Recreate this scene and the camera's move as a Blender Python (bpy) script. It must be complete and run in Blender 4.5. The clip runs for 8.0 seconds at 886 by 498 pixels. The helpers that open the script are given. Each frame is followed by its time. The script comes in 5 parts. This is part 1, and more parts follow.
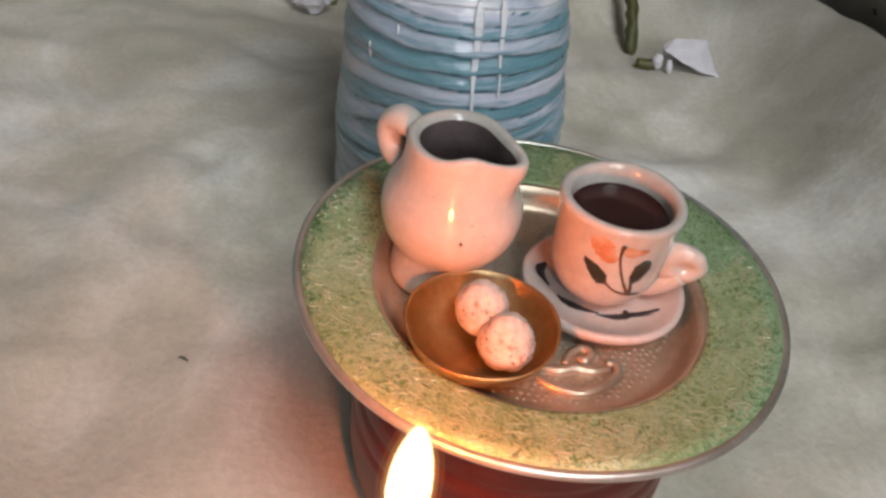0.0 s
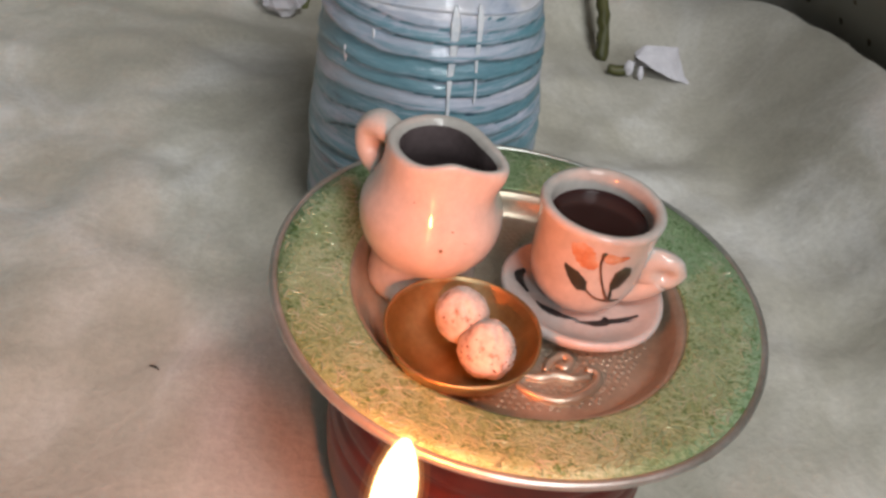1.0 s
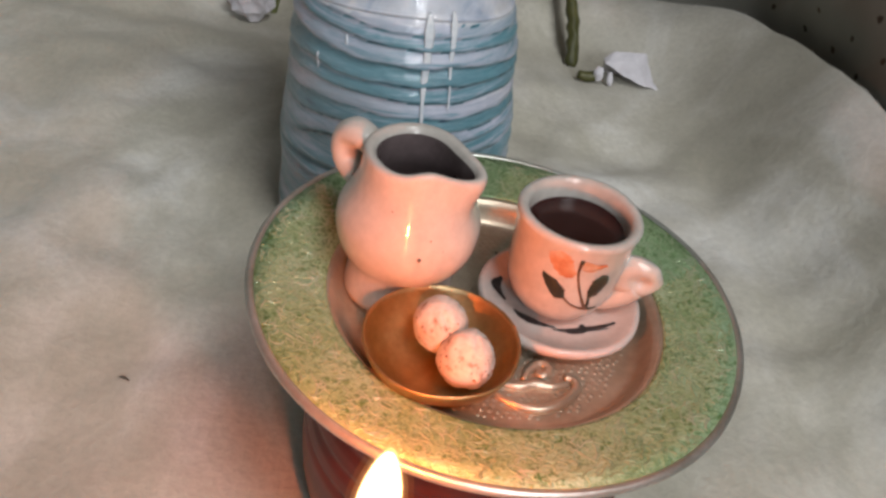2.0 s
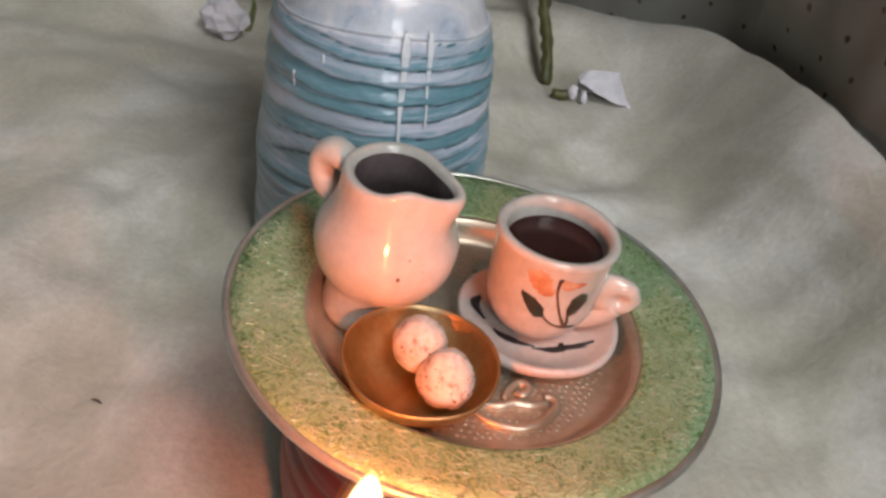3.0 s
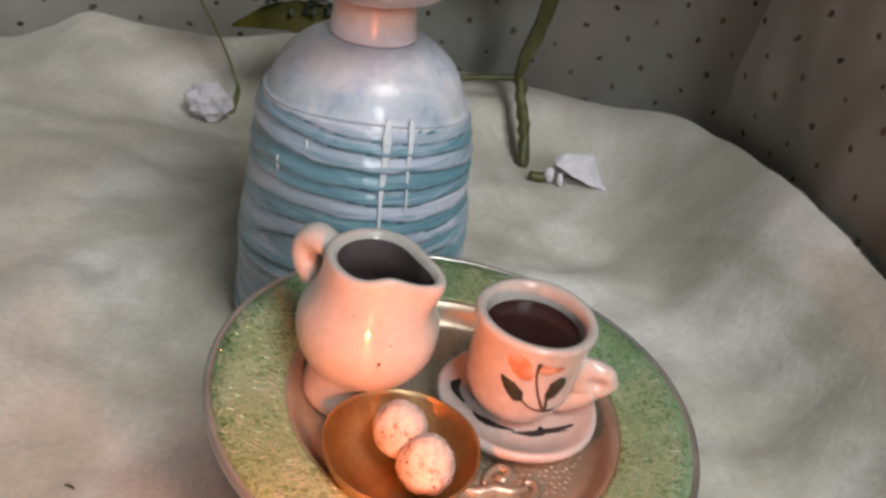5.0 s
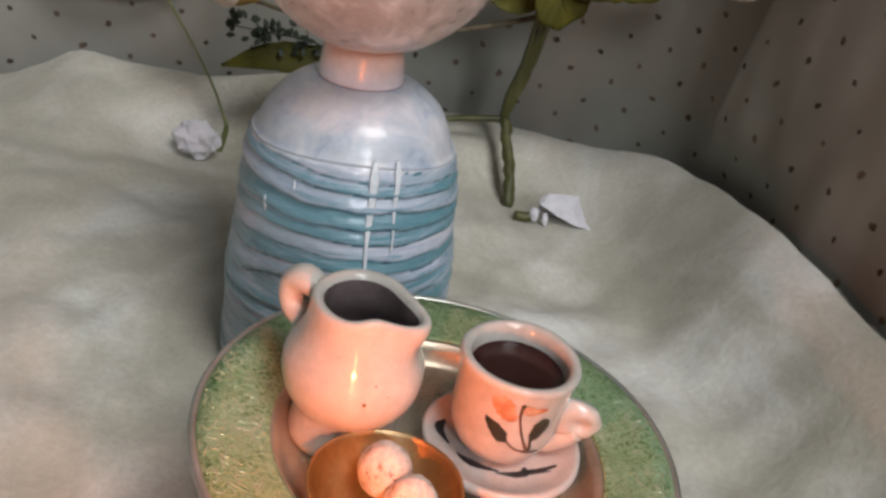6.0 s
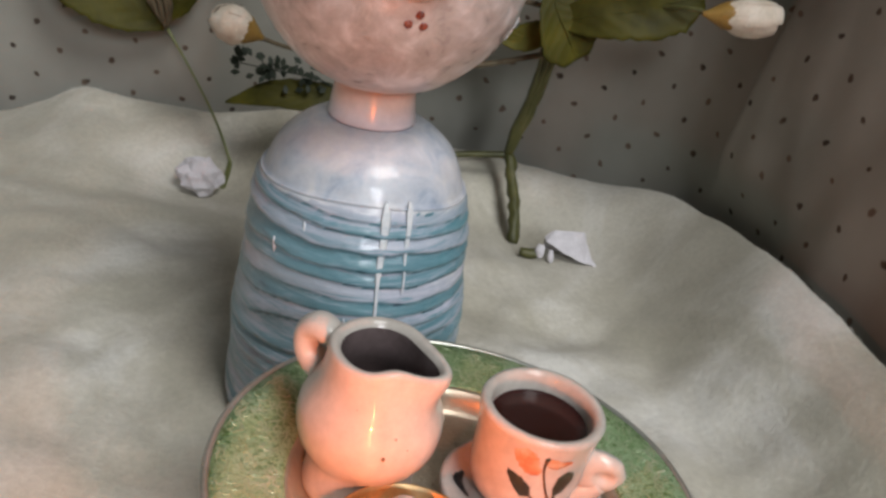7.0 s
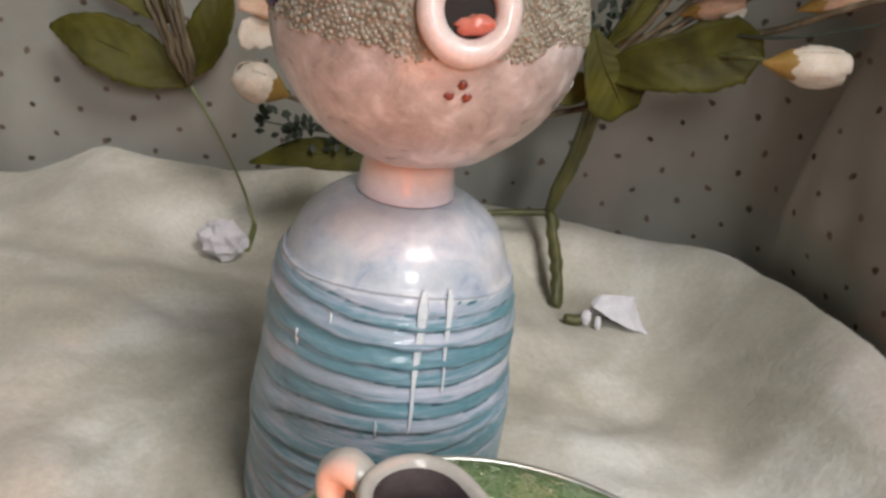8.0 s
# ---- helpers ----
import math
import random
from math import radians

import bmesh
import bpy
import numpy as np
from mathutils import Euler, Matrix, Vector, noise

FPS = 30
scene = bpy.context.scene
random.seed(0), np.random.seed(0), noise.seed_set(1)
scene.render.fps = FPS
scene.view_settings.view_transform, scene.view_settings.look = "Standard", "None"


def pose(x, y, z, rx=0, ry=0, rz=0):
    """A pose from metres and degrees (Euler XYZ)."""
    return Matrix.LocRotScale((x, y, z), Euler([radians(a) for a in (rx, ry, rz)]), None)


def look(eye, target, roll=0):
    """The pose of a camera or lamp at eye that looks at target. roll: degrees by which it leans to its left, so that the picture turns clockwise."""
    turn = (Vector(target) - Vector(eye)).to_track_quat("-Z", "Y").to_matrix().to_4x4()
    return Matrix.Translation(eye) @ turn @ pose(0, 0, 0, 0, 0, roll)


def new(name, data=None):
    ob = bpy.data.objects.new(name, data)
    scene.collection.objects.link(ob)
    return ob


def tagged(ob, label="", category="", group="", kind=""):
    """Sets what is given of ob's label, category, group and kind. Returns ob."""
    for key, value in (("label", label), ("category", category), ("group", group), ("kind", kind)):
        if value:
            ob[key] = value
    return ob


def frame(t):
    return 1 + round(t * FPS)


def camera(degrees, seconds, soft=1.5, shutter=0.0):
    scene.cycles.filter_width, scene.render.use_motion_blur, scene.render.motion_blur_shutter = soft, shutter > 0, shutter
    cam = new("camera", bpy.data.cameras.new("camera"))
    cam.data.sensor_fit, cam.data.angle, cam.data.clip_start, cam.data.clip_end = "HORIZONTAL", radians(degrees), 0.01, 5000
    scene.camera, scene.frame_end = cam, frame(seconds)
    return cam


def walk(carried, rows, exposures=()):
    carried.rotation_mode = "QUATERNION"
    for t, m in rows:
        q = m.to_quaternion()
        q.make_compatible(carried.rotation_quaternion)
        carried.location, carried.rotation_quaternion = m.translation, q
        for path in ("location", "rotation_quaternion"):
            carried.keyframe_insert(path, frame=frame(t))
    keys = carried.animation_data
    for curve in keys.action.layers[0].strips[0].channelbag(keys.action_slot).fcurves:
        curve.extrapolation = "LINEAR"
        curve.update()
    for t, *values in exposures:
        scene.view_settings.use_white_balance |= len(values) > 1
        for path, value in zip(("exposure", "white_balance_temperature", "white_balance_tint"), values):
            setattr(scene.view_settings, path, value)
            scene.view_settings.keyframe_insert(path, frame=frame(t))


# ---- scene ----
U = 0.007  # metres in one plan unit; all plans below are in these units

cam = camera(55.8, 8.0, soft=2.9)
PATH = [
    (0, 0.152, 0.052, 23.912, -5.213, -39.346, 9.139),
    (0.5, 0.039, 0.136, 23.865, -6.471, -39.136, 9.895),
    (1, -0.135, 0.262, 23.768, -7.940, -38.658, 10.853),
    (1.5, -0.285, 0.347, 23.769, -9.352, -38.355, 11.628),
    (3, -0.495, 0.531, 23.760, -12.460, -36.472, 13.009),
    (3.5, -0.523, 0.519, 23.828, -12.803, -35.325, 13.212),
    (4, -0.585, 0.486, 23.909, -12.752, -34.037, 13.105),
    (4.5, -0.621, 0.449, 23.990, -12.694, -32.574, 13.125),
    (5, -0.650, 0.337, 24.168, -12.787, -31.072, 13.286),
    (6.5, -0.900, 0.099, 24.482, -13.199, -27.360, 13.857),
    (7, -1.269, 0.879, 24.403, -12.961, -26.270, 13.628),
    (7.5, -1.504, 2.716, 24.564, -11.674, -24.784, 12.330),
    (8, -1.216, 5.038, 24.267, -10.103, -24.234, 11.939),
]


def eye_pose(x, y, z, yaw, pitch, roll):
    m = pose(x * U, y * U, z * U, 90 + pitch, 0, yaw)
    return m @ pose(0, 0, 0, 0, 0, roll)


walk(cam, [(r[0], eye_pose(*r[1:])) for r in PATH], [(0.0, -0.35, 6500, 10), (3.0, -0.32, 6500, 10), (5.0, -0.22, 6500, 10), (6.5, -0.20, 6500, 10), (7.0, -0.15, 6600, 10), (7.5, 0.02, 6750, 11), (8.0, 0.09, 6850, 12)])

# ---- light ----
world = bpy.data.worlds.new("room_air")
scene.world = world
world.use_nodes = True
world.node_tree.nodes["Background"].inputs[0].default_value = (0.75, 0.85, 1.0, 1)
world.node_tree.nodes["Background"].inputs[1].default_value = 0.02


def area_lamp(name, eye, target, size, power, colour, tall=None):
    data = bpy.data.lights.new(name, "AREA")
    data.shape, data.size, data.size_y, data.energy, data.color = "RECTANGLE", size, tall or size, power, colour
    ob = new(name, data)
    ob.matrix_world = look(eye, target)
    return ob


area_lamp("ceiling_light_lamp", (0.25, -0.32, 0.94), (-0.06, 0.22, 0.05), 0.34, 7.3, (0.975, 0.975, 0.975))
# unseen fill lamp, added to brighten the set from the front
area_lamp("front_fill_lamp", (0.40, -1.88, 1.12), (-0.02, 0.2, 0.05), 0.5, 23.0, (0.90, 0.95, 1.0), 0.42)
FLAME = (1.02, 8.97)
for power, height in ((0.075, 11.1), (0.195, 12.9)):  # the flame's body and its tip
    spark = bpy.data.lights.new("flame_light", "POINT")
    spark.energy, spark.color, spark.shadow_soft_size = power, (1.0, 0.185, 0.036), 0.0022
    spark_ob = new("flame_light", spark)
    spark_ob.location = (FLAME[0] * U, FLAME[1] * U, height * U)


# ---- materials ----
def material(name, rough=0.5, metal=0.0, coat=0.0, spec=0.5):
    m = bpy.data.materials.new(name)
    m.use_nodes = True
    b = m.node_tree.nodes["Principled BSDF"]
    b.inputs["Roughness"].default_value, b.inputs["Metallic"].default_value = rough, metal
    b.inputs["Coat Weight"].default_value, b.inputs["Specular IOR Level"].default_value = coat, spec
    b.inputs["Coat Roughness"].default_value = 0.06
    return m, m.node_tree, b


def noise_node(tree, scale, detail=4.0, rough=0.55, distort=0.0, source="Object", stretch=None):
    co = tree.nodes.new("ShaderNodeTexCoord")
    n = tree.nodes.new("ShaderNodeTexNoise")
    n.inputs["Scale"].default_value, n.inputs["Detail"].default_value = scale, detail
    n.inputs["Roughness"].default_value, n.inputs["Distortion"].default_value = rough, distort
    out = co.outputs[source]
    if stretch:
        mp = tree.nodes.new("ShaderNodeMapping")
        mp.inputs["Scale"].default_value = stretch
        tree.links.new(out, mp.inputs["Vector"])
        out = mp.outputs[0]
    tree.links.new(out, n.inputs["Vector"])
    return n


def ramp_node(tree, source, stops):
    r = tree.nodes.new("ShaderNodeValToRGB")
    while len(r.color_ramp.elements) < len(stops):
        r.color_ramp.elements.new(0.5)
    for e, (p, c) in zip(r.color_ramp.elements, stops):
        e.position, e.color = p, (*c, 1)
    tree.links.new(source, r.inputs[0])
    return r


def mix_node(tree, fac, a, b, mode="MIX"):
    m = tree.nodes.new("ShaderNodeMix")
    m.data_type, m.blend_type = "RGBA", mode
    for sock, v in ((m.inputs[0], fac), (m.inputs[6], a), (m.inputs[7], b)):
        if hasattr(v, "is_linked"):
            tree.links.new(v, sock)
        else:
            sock.default_value = v if isinstance(v, float) else (*v, 1)
    return m.outputs[2]


def bump_node(tree, shader, height, strength, distance):
    b = tree.nodes.new("ShaderNodeBump")
    b.inputs["Strength"].default_value, b.inputs["Distance"].default_value = strength, distance
    tree.links.new(height, b.inputs["Height"])
    tree.links.new(b.outputs[0], shader.inputs["Normal"])
    return b


def surface(name, stops, scale, rough=0.5, metal=0.0, coat=0.0, grain=None, bump=(0.2, 0.0005), spec=0.5, detail=5.0, stretch=None, distort=0.0, vary=0.0):
    """A mottled surface: a wide noise through a ramp, a fine noise for grain, relief and gloss."""
    m, tree, b = material(name, rough, metal, coat, spec)
    wide = noise_node(tree, scale, detail, 0.6, distort, stretch=stretch)
    col = ramp_node(tree, wide.outputs[0], stops).outputs[0]
    fine = noise_node(tree, grain or scale * 9, 5.0, 0.65)
    tint = ramp_node(tree, fine.outputs[0], [(0.3, (0.8, 0.8, 0.8)), (0.7, (1.08, 1.08, 1.08))])
    col = mix_node(tree, 0.6, col, tint.outputs[0], "MULTIPLY")
    tree.links.new(col, b.inputs["Base Color"])
    if bump[0]:
        bump_node(tree, b, fine.outputs[0], *bump)
    if vary:
        r = tree.nodes.new("ShaderNodeMapRange")
        r.inputs["To Min"].default_value, r.inputs["To Max"].default_value = max(0.02, rough - vary), rough + vary
        tree.links.new(wide.outputs[0], r.inputs["Value"])
        tree.links.new(r.outputs[0], b.inputs["Roughness"])
    return m


FLEECE = surface("fleece_cream", [(0.33, (0.43, 0.405, 0.33)), (0.46, (0.50, 0.475, 0.40)), (0.55, (0.585, 0.56, 0.49)), (0.66, (0.72, 0.705, 0.66))], 13, 0.95, spec=0.15, grain=420, bump=(0.55, 0.0012), detail=7, distort=0.6)
FLEECE.node_tree.nodes["Principled BSDF"].inputs["Sheen Weight"].default_value = 0.2
FLEECE.node_tree.nodes["Principled BSDF"].inputs["Sheen Roughness"].default_value = 0.5
GLAZE = surface("white_glaze", [(0.3, (0.45, 0.42, 0.38)), (0.6, (0.53, 0.495, 0.455))], 60, 0.35, coat=0.8, grain=500, bump=(0.03, 0.0003), vary=0.05, spec=0.15)
GLAZE_IN = surface("dark_jug_inside", [(0.3, (0.10, 0.075, 0.075)), (0.7, (0.165, 0.13, 0.13))], 90, 0.25, coat=0.6, bump=(0.03, 0.0003))
BISQUE = surface("saucer_glaze", [(0.3, (0.46, 0.395, 0.36)), (0.65, (0.57, 0.51, 0.48))], 70, 0.38, coat=0.3, bump=(0.08, 0.0003), vary=0.08)
BROWN_SPOT = surface("brown_fleck", [(0.4, (0.12, 0.05, 0.02)), (0.6, (0.2, 0.09, 0.04))], 400, 0.4)
OLIVE_PAINT = surface("dark_olive_paint", [(0.3, (0.012, 0.014, 0.012)), (0.6, (0.035, 0.035, 0.022)), (0.8, (0.10, 0.075, 0.04))], 260, 0.3, coat=0.4, bump=(0.1, 0.0003))
STALK_PAINT = surface("brown_stalk_paint", [(0.3, (0.05, 0.025, 0.015)), (0.7, (0.16, 0.07, 0.03))], 300, 0.3, coat=0.4)
RED_PAINT = surface("iron_red_paint", [(0.3, (0.40, 0.10, 0.03)), (0.5, (0.52, 0.26, 0.14)), (0.66, (0.55, 0.42, 0.33))], 190, 0.3, coat=0.5)
BLACK_PAINT = surface("black_brush_paint", [(0.3, (0.008, 0.008, 0.01)), (0.7, (0.03, 0.028, 0.03))], 300, 0.3, coat=0.4)
DRINK = surface("dark_red_drink", [(0.3, (0.022, 0.006, 0.006)), (0.7, (0.035, 0.009, 0.008))], 30, 0.16, bump=(0, 0), spec=0.35)
BRASS = surface("worn_brass", [(0.3, (0.40, 0.24, 0.10)), (0.55, (0.54, 0.36, 0.17)), (0.75, (0.66, 0.50, 0.29))], 85, 0.44, 1.0, grain=900, bump=(0.08, 0.0002), vary=0.10)
PEWTER = surface("pewter", [(0.3, (0.36, 0.30, 0.22)), (0.7, (0.52, 0.46, 0.37))], 80, 0.36, 0.7, grain=700, bump=(0.12, 0.0003), vary=0.08)
MARK = surface("rubbed_bright_metal", [(0.3, (0.25, 0.34, 0.18)), (0.5, (0.33, 0.41, 0.25)), (0.7, (0.44, 0.49, 0.36))], 160, 0.34, 0.4, bump=(0, 0))
PEWTER_EDGE = surface("polished_pewter_edge", [(0.3, (0.40, 0.42, 0.37)), (0.7, (0.58, 0.59, 0.56))], 90, 0.36, 0.8, grain=700, bump=(0.12, 0.0003), vary=0.08)
NUT = surface("sugared_nut", [(0.36, (0.24, 0.14, 0.09)), (0.43, (0.47, 0.40, 0.35)), (0.54, (0.57, 0.515, 0.465)), (0.7, (0.67, 0.62, 0.57))], 330, 0.8, grain=1500, bump=(0.4, 0.0004))
LACQUER = surface("dark_red_lacquer", [(0.3, (0.05, 0.012, 0.010)), (0.6, (0.11, 0.022, 0.016)), (0.8, (0.18, 0.045, 0.03))], 40, 0.4, coat=0.25, spec=0.3, bump=(0.06, 0.0004), stretch=(1, 1, 5))
WAX = surface("cream_wax", [(0.3, (0.72, 0.64, 0.48)), (0.7, (0.80, 0.74, 0.60))], 60, 0.5, bump=(0.05, 0.0004))
WICK = surface("charred_wick", [(0.3, (0.01, 0.01, 0.01)), (0.7, (0.04, 0.03, 0.03))], 500, 0.9)
BODY_WHITE = surface("milky_lavender_glaze", [(0.30, (0.35, 0.41, 0.52)), (0.42, (0.515, 0.555, 0.63)), (0.55, (0.605, 0.615, 0.665)), (0.72, (0.685, 0.685, 0.69))], 95, 0.36, coat=0.28, grain=200, bump=(0.3, 0.0009), vary=0.08, distort=0.8)
DRIP = surface("white_drip", [(0.3, (0.58, 0.65, 0.72)), (0.6, (0.80, 0.82, 0.85))], 200, 0.3, coat=0.3, bump=(0.05, 0.0003))
FACE = surface("mottled_pink_plaster", [(0.30, (0.33, 0.29, 0.265)), (0.44, (0.44, 0.39, 0.365)), (0.54, (0.53, 0.485, 0.465)), (0.68, (0.71, 0.68, 0.67))], 115, 0.30, coat=0.45, grain=300, bump=(0.5, 0.0009), vary=0.12, detail=10, distort=0.6)
BEAD = surface("silver_bead", [(0.3, (0.18, 0.16, 0.12)), (0.5, (0.28, 0.26, 0.20)), (0.75, (0.42, 0.41, 0.36))], 260, 0.30, 0.0, coat=0.3, bump=(0.1, 0.0003))
LIP = surface("pearly_lip_glaze", [(0.3, (0.60, 0.50, 0.46)), (0.7, (0.74, 0.68, 0.66))], 120, 0.32, coat=0.35, bump=(0.2, 0.0006))
HOLLOW_SHADE = surface("black_hollow_shade", [(0.3, (0.006, 0.005, 0.004)), (0.7, (0.012, 0.01, 0.008))], 50, 0.8)
TONGUE = surface("coral_glaze", [(0.3, (0.48, 0.10, 0.07)), (0.7, (0.62, 0.22, 0.16))], 200, 0.3, coat=0.5)
BERRY = surface("brick_red_glaze", [(0.3, (0.17, 0.03, 0.015)), (0.7, (0.32, 0.07, 0.035))], 500, 0.25, coat=0.6)
PLUM = surface("plum_metal_glaze", [(0.35, (0.02, 0.012, 0.04)), (0.7, (0.16, 0.12, 0.22))], 220, 0.15, 0.5, coat=0.8)
STEM = surface("olive_plastic_stem", [(0.3, (0.042, 0.044, 0.011)), (0.6, (0.085, 0.085, 0.024)), (0.8, (0.14, 0.125, 0.05))], 130, 0.5, bump=(0.3, 0.0006), stretch=(1, 1, 0.3))
THIN_STEM = surface("green_wire_stem", [(0.3, (0.13, 0.15, 0.05)), (0.7, (0.22, 0.24, 0.10))], 130, 0.5)
DRY = surface("dry_brown_calyx", [(0.3, (0.05, 0.035, 0.018)), (0.55, (0.12, 0.09, 0.05)), (0.8, (0.24, 0.20, 0.13))], 160, 0.7, bump=(0.4, 0.0006), stretch=(1, 1, 0.25))
PETAL = surface("cream_silk_petal", [(0.3, (0.58, 0.50, 0.39)), (0.7, (0.72, 0.66, 0.58))], 90, 0.6, bump=(0.12, 0.0004))
PEACH = surface("peach_silk_petal", [(0.3, (0.42, 0.23, 0.13)), (0.7, (0.60, 0.43, 0.32))], 90, 0.6, bump=(0.12, 0.0004))
OCHRE = surface("ochre_calyx", [(0.3, (0.20, 0.105, 0.018)), (0.7, (0.35, 0.215, 0.05))], 120, 0.55, bump=(0.2, 0.0004))
SPRIG = surface("dark_sprig", [(0.3, (0.012, 0.02, 0.014)), (0.7, (0.04, 0.055, 0.035))], 160, 0.6)
PAPER = surface("crumpled_white_paper", [(0.3, (0.60, 0.58, 0.62)), (0.7, (0.74, 0.72, 0.76))], 150, 0.8, bump=(0.2, 0.0004))
SPECK = surface("dark_speck", [(0.4, (0.05, 0.03, 0.02)), (0.6, (0.08, 0.05, 0.03))], 300, 0.9)
TABLE = surface("brown_table_wood", [(0.3, (0.14, 0.08, 0.045)), (0.7, (0.24, 0.15, 0.085))], 9, 0.45, bump=(0.15, 0.001), stretch=(1, 8, 1))
PLASTER = surface("room_plaster", [(0.3, (0.28, 0.28, 0.26)), (0.7, (0.34, 0.33, 0.32))], 3, 0.9, grain=60, bump=(0.1, 0.002))
FLOOR = surface("room_floor_wood", [(0.3, (0.20, 0.13, 0.08)), (0.7, (0.30, 0.21, 0.14))], 4, 0.5, stretch=(1, 8, 1))
LAMP_WHITE = surface("lamp_housing", [(0.3, (0.7, 0.7, 0.7)), (0.7, (0.75, 0.75, 0.75))], 20, 0.5)


def neck_material():
    """Lavender white near the foot; candle glow painted in peach above a ragged edge."""
    m, tree, b = material("candle_glow_neck", 0.22, coat=0.6)
    co = tree.nodes.new("ShaderNodeTexCoord")
    sep = tree.nodes.new("ShaderNodeSeparateXYZ")
    tree.links.new(co.outputs["Object"], sep.inputs[0])
    rag = noise_node(tree, 110, 5, 0.6, 0.6)
    add = tree.nodes.new("ShaderNodeMath")
    add.operation = "MULTIPLY_ADD"
    add.inputs[1].default_value = 0.004
    tree.links.new(rag.outputs[0], add.inputs[0])
    tree.links.new(sep.outputs[2], add.inputs[2])
    rng = tree.nodes.new("ShaderNodeMapRange")
    rng.inputs["From Min"].default_value, rng.inputs["From Max"].default_value = 14.3 * U, 15.9 * U
    tree.links.new(add.outputs[0], rng.inputs["Value"])
    col = ramp_node(tree, rng.outputs[0], [(0.05, (0.74, 0.72, 0.77)), (0.5, (0.78, 0.62, 0.56)), (0.95, (0.76, 0.50, 0.40))]).outputs[0]
    fine = noise_node(tree, 400, 4)
    tint = ramp_node(tree, fine.outputs[0], [(0.3, (0.85, 0.85, 0.85)), (0.7, (1.05, 1.05, 1.05))])
    tree.links.new(mix_node(tree, 0.6, col, tint.outputs[0], "MULTIPLY"), b.inputs["Base Color"])
    bump_node(tree, b, rag.outputs[0], 0.12, 0.0004)
    return m


def flame_material():
    m, tree, b = material("flame", 1.0)
    b.inputs["Base Color"].default_value = (0, 0, 0, 1)
    b.inputs["Emission Color"].default_value = (1.0, 0.36, 0.14, 1)
    b.inputs["Emission Strength"].default_value = 14.0
    return m


def bloom_shell_material(name, colour, strength):
    """A glow shell standing in for bloom: adds faint emission to what is behind it."""
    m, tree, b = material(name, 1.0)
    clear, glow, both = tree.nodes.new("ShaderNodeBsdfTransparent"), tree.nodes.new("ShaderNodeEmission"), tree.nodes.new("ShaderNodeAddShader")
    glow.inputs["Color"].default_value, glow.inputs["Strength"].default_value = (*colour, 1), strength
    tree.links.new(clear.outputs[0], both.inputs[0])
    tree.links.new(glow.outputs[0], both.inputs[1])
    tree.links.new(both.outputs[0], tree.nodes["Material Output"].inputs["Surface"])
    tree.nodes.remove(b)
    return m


def enamel_material():
    """Green enamel rubbed over worked metal: dark flecks, bright scratches, bare patches."""
    m, tree, b = material("green_rubbed_enamel", 0.4, 0.22)
    wide = noise_node(tree, 70, 5, 0.6, 0.5)
    col = ramp_node(tree, wide.outputs[0], [(0.28, (0.165, 0.265, 0.115)), (0.45, (0.22, 0.335, 0.165)), (0.6, (0.285, 0.405, 0.235)), (0.78, (0.38, 0.485, 0.33))]).outputs[0]
    fleck = noise_node(tree, 1000, 2, 0.5, 1.0)
    mask = ramp_node(tree, fleck.outputs[0], [(0.52, (0, 0, 0)), (0.57, (1, 1, 1))])
    patch = noise_node(tree, 110, 3)
    pm = ramp_node(tree, patch.outputs[0], [(0.40, (0.35, 0.35, 0.35)), (0.60, (0.92, 0.92, 0.92))])
    both = mix_node(tree, 1.0, mask.outputs[0], pm.outputs[0], "MULTIPLY")
    col = mix_node(tree, both, col, (0.075, 0.155, 0.035))
    worm = noise_node(tree, 480, 2, 0.5, 1.6)
    line = ramp_node(tree, worm.outputs[0], [(0.45, (0, 0, 0)), (0.5, (1, 1, 1)), (0.55, (0, 0, 0))])
    col = mix_node(tree, mix_node(tree, 0.3, (0, 0, 0), line.outputs[0], "ADD"), col, (0.52, 0.60, 0.42))
    tree.links.new(col, b.inputs["Base Color"])
    bump_node(tree, b, worm.outputs[0], 0.7, 0.0006)
    r = tree.nodes.new("ShaderNodeMapRange")
    r.inputs["To Min"].default_value, r.inputs["To Max"].default_value = 0.36, 0.55
    tree.links.new(wide.outputs[0], r.inputs["Value"])
    tree.links.new(r.outputs[0], b.inputs["Roughness"])
    return m


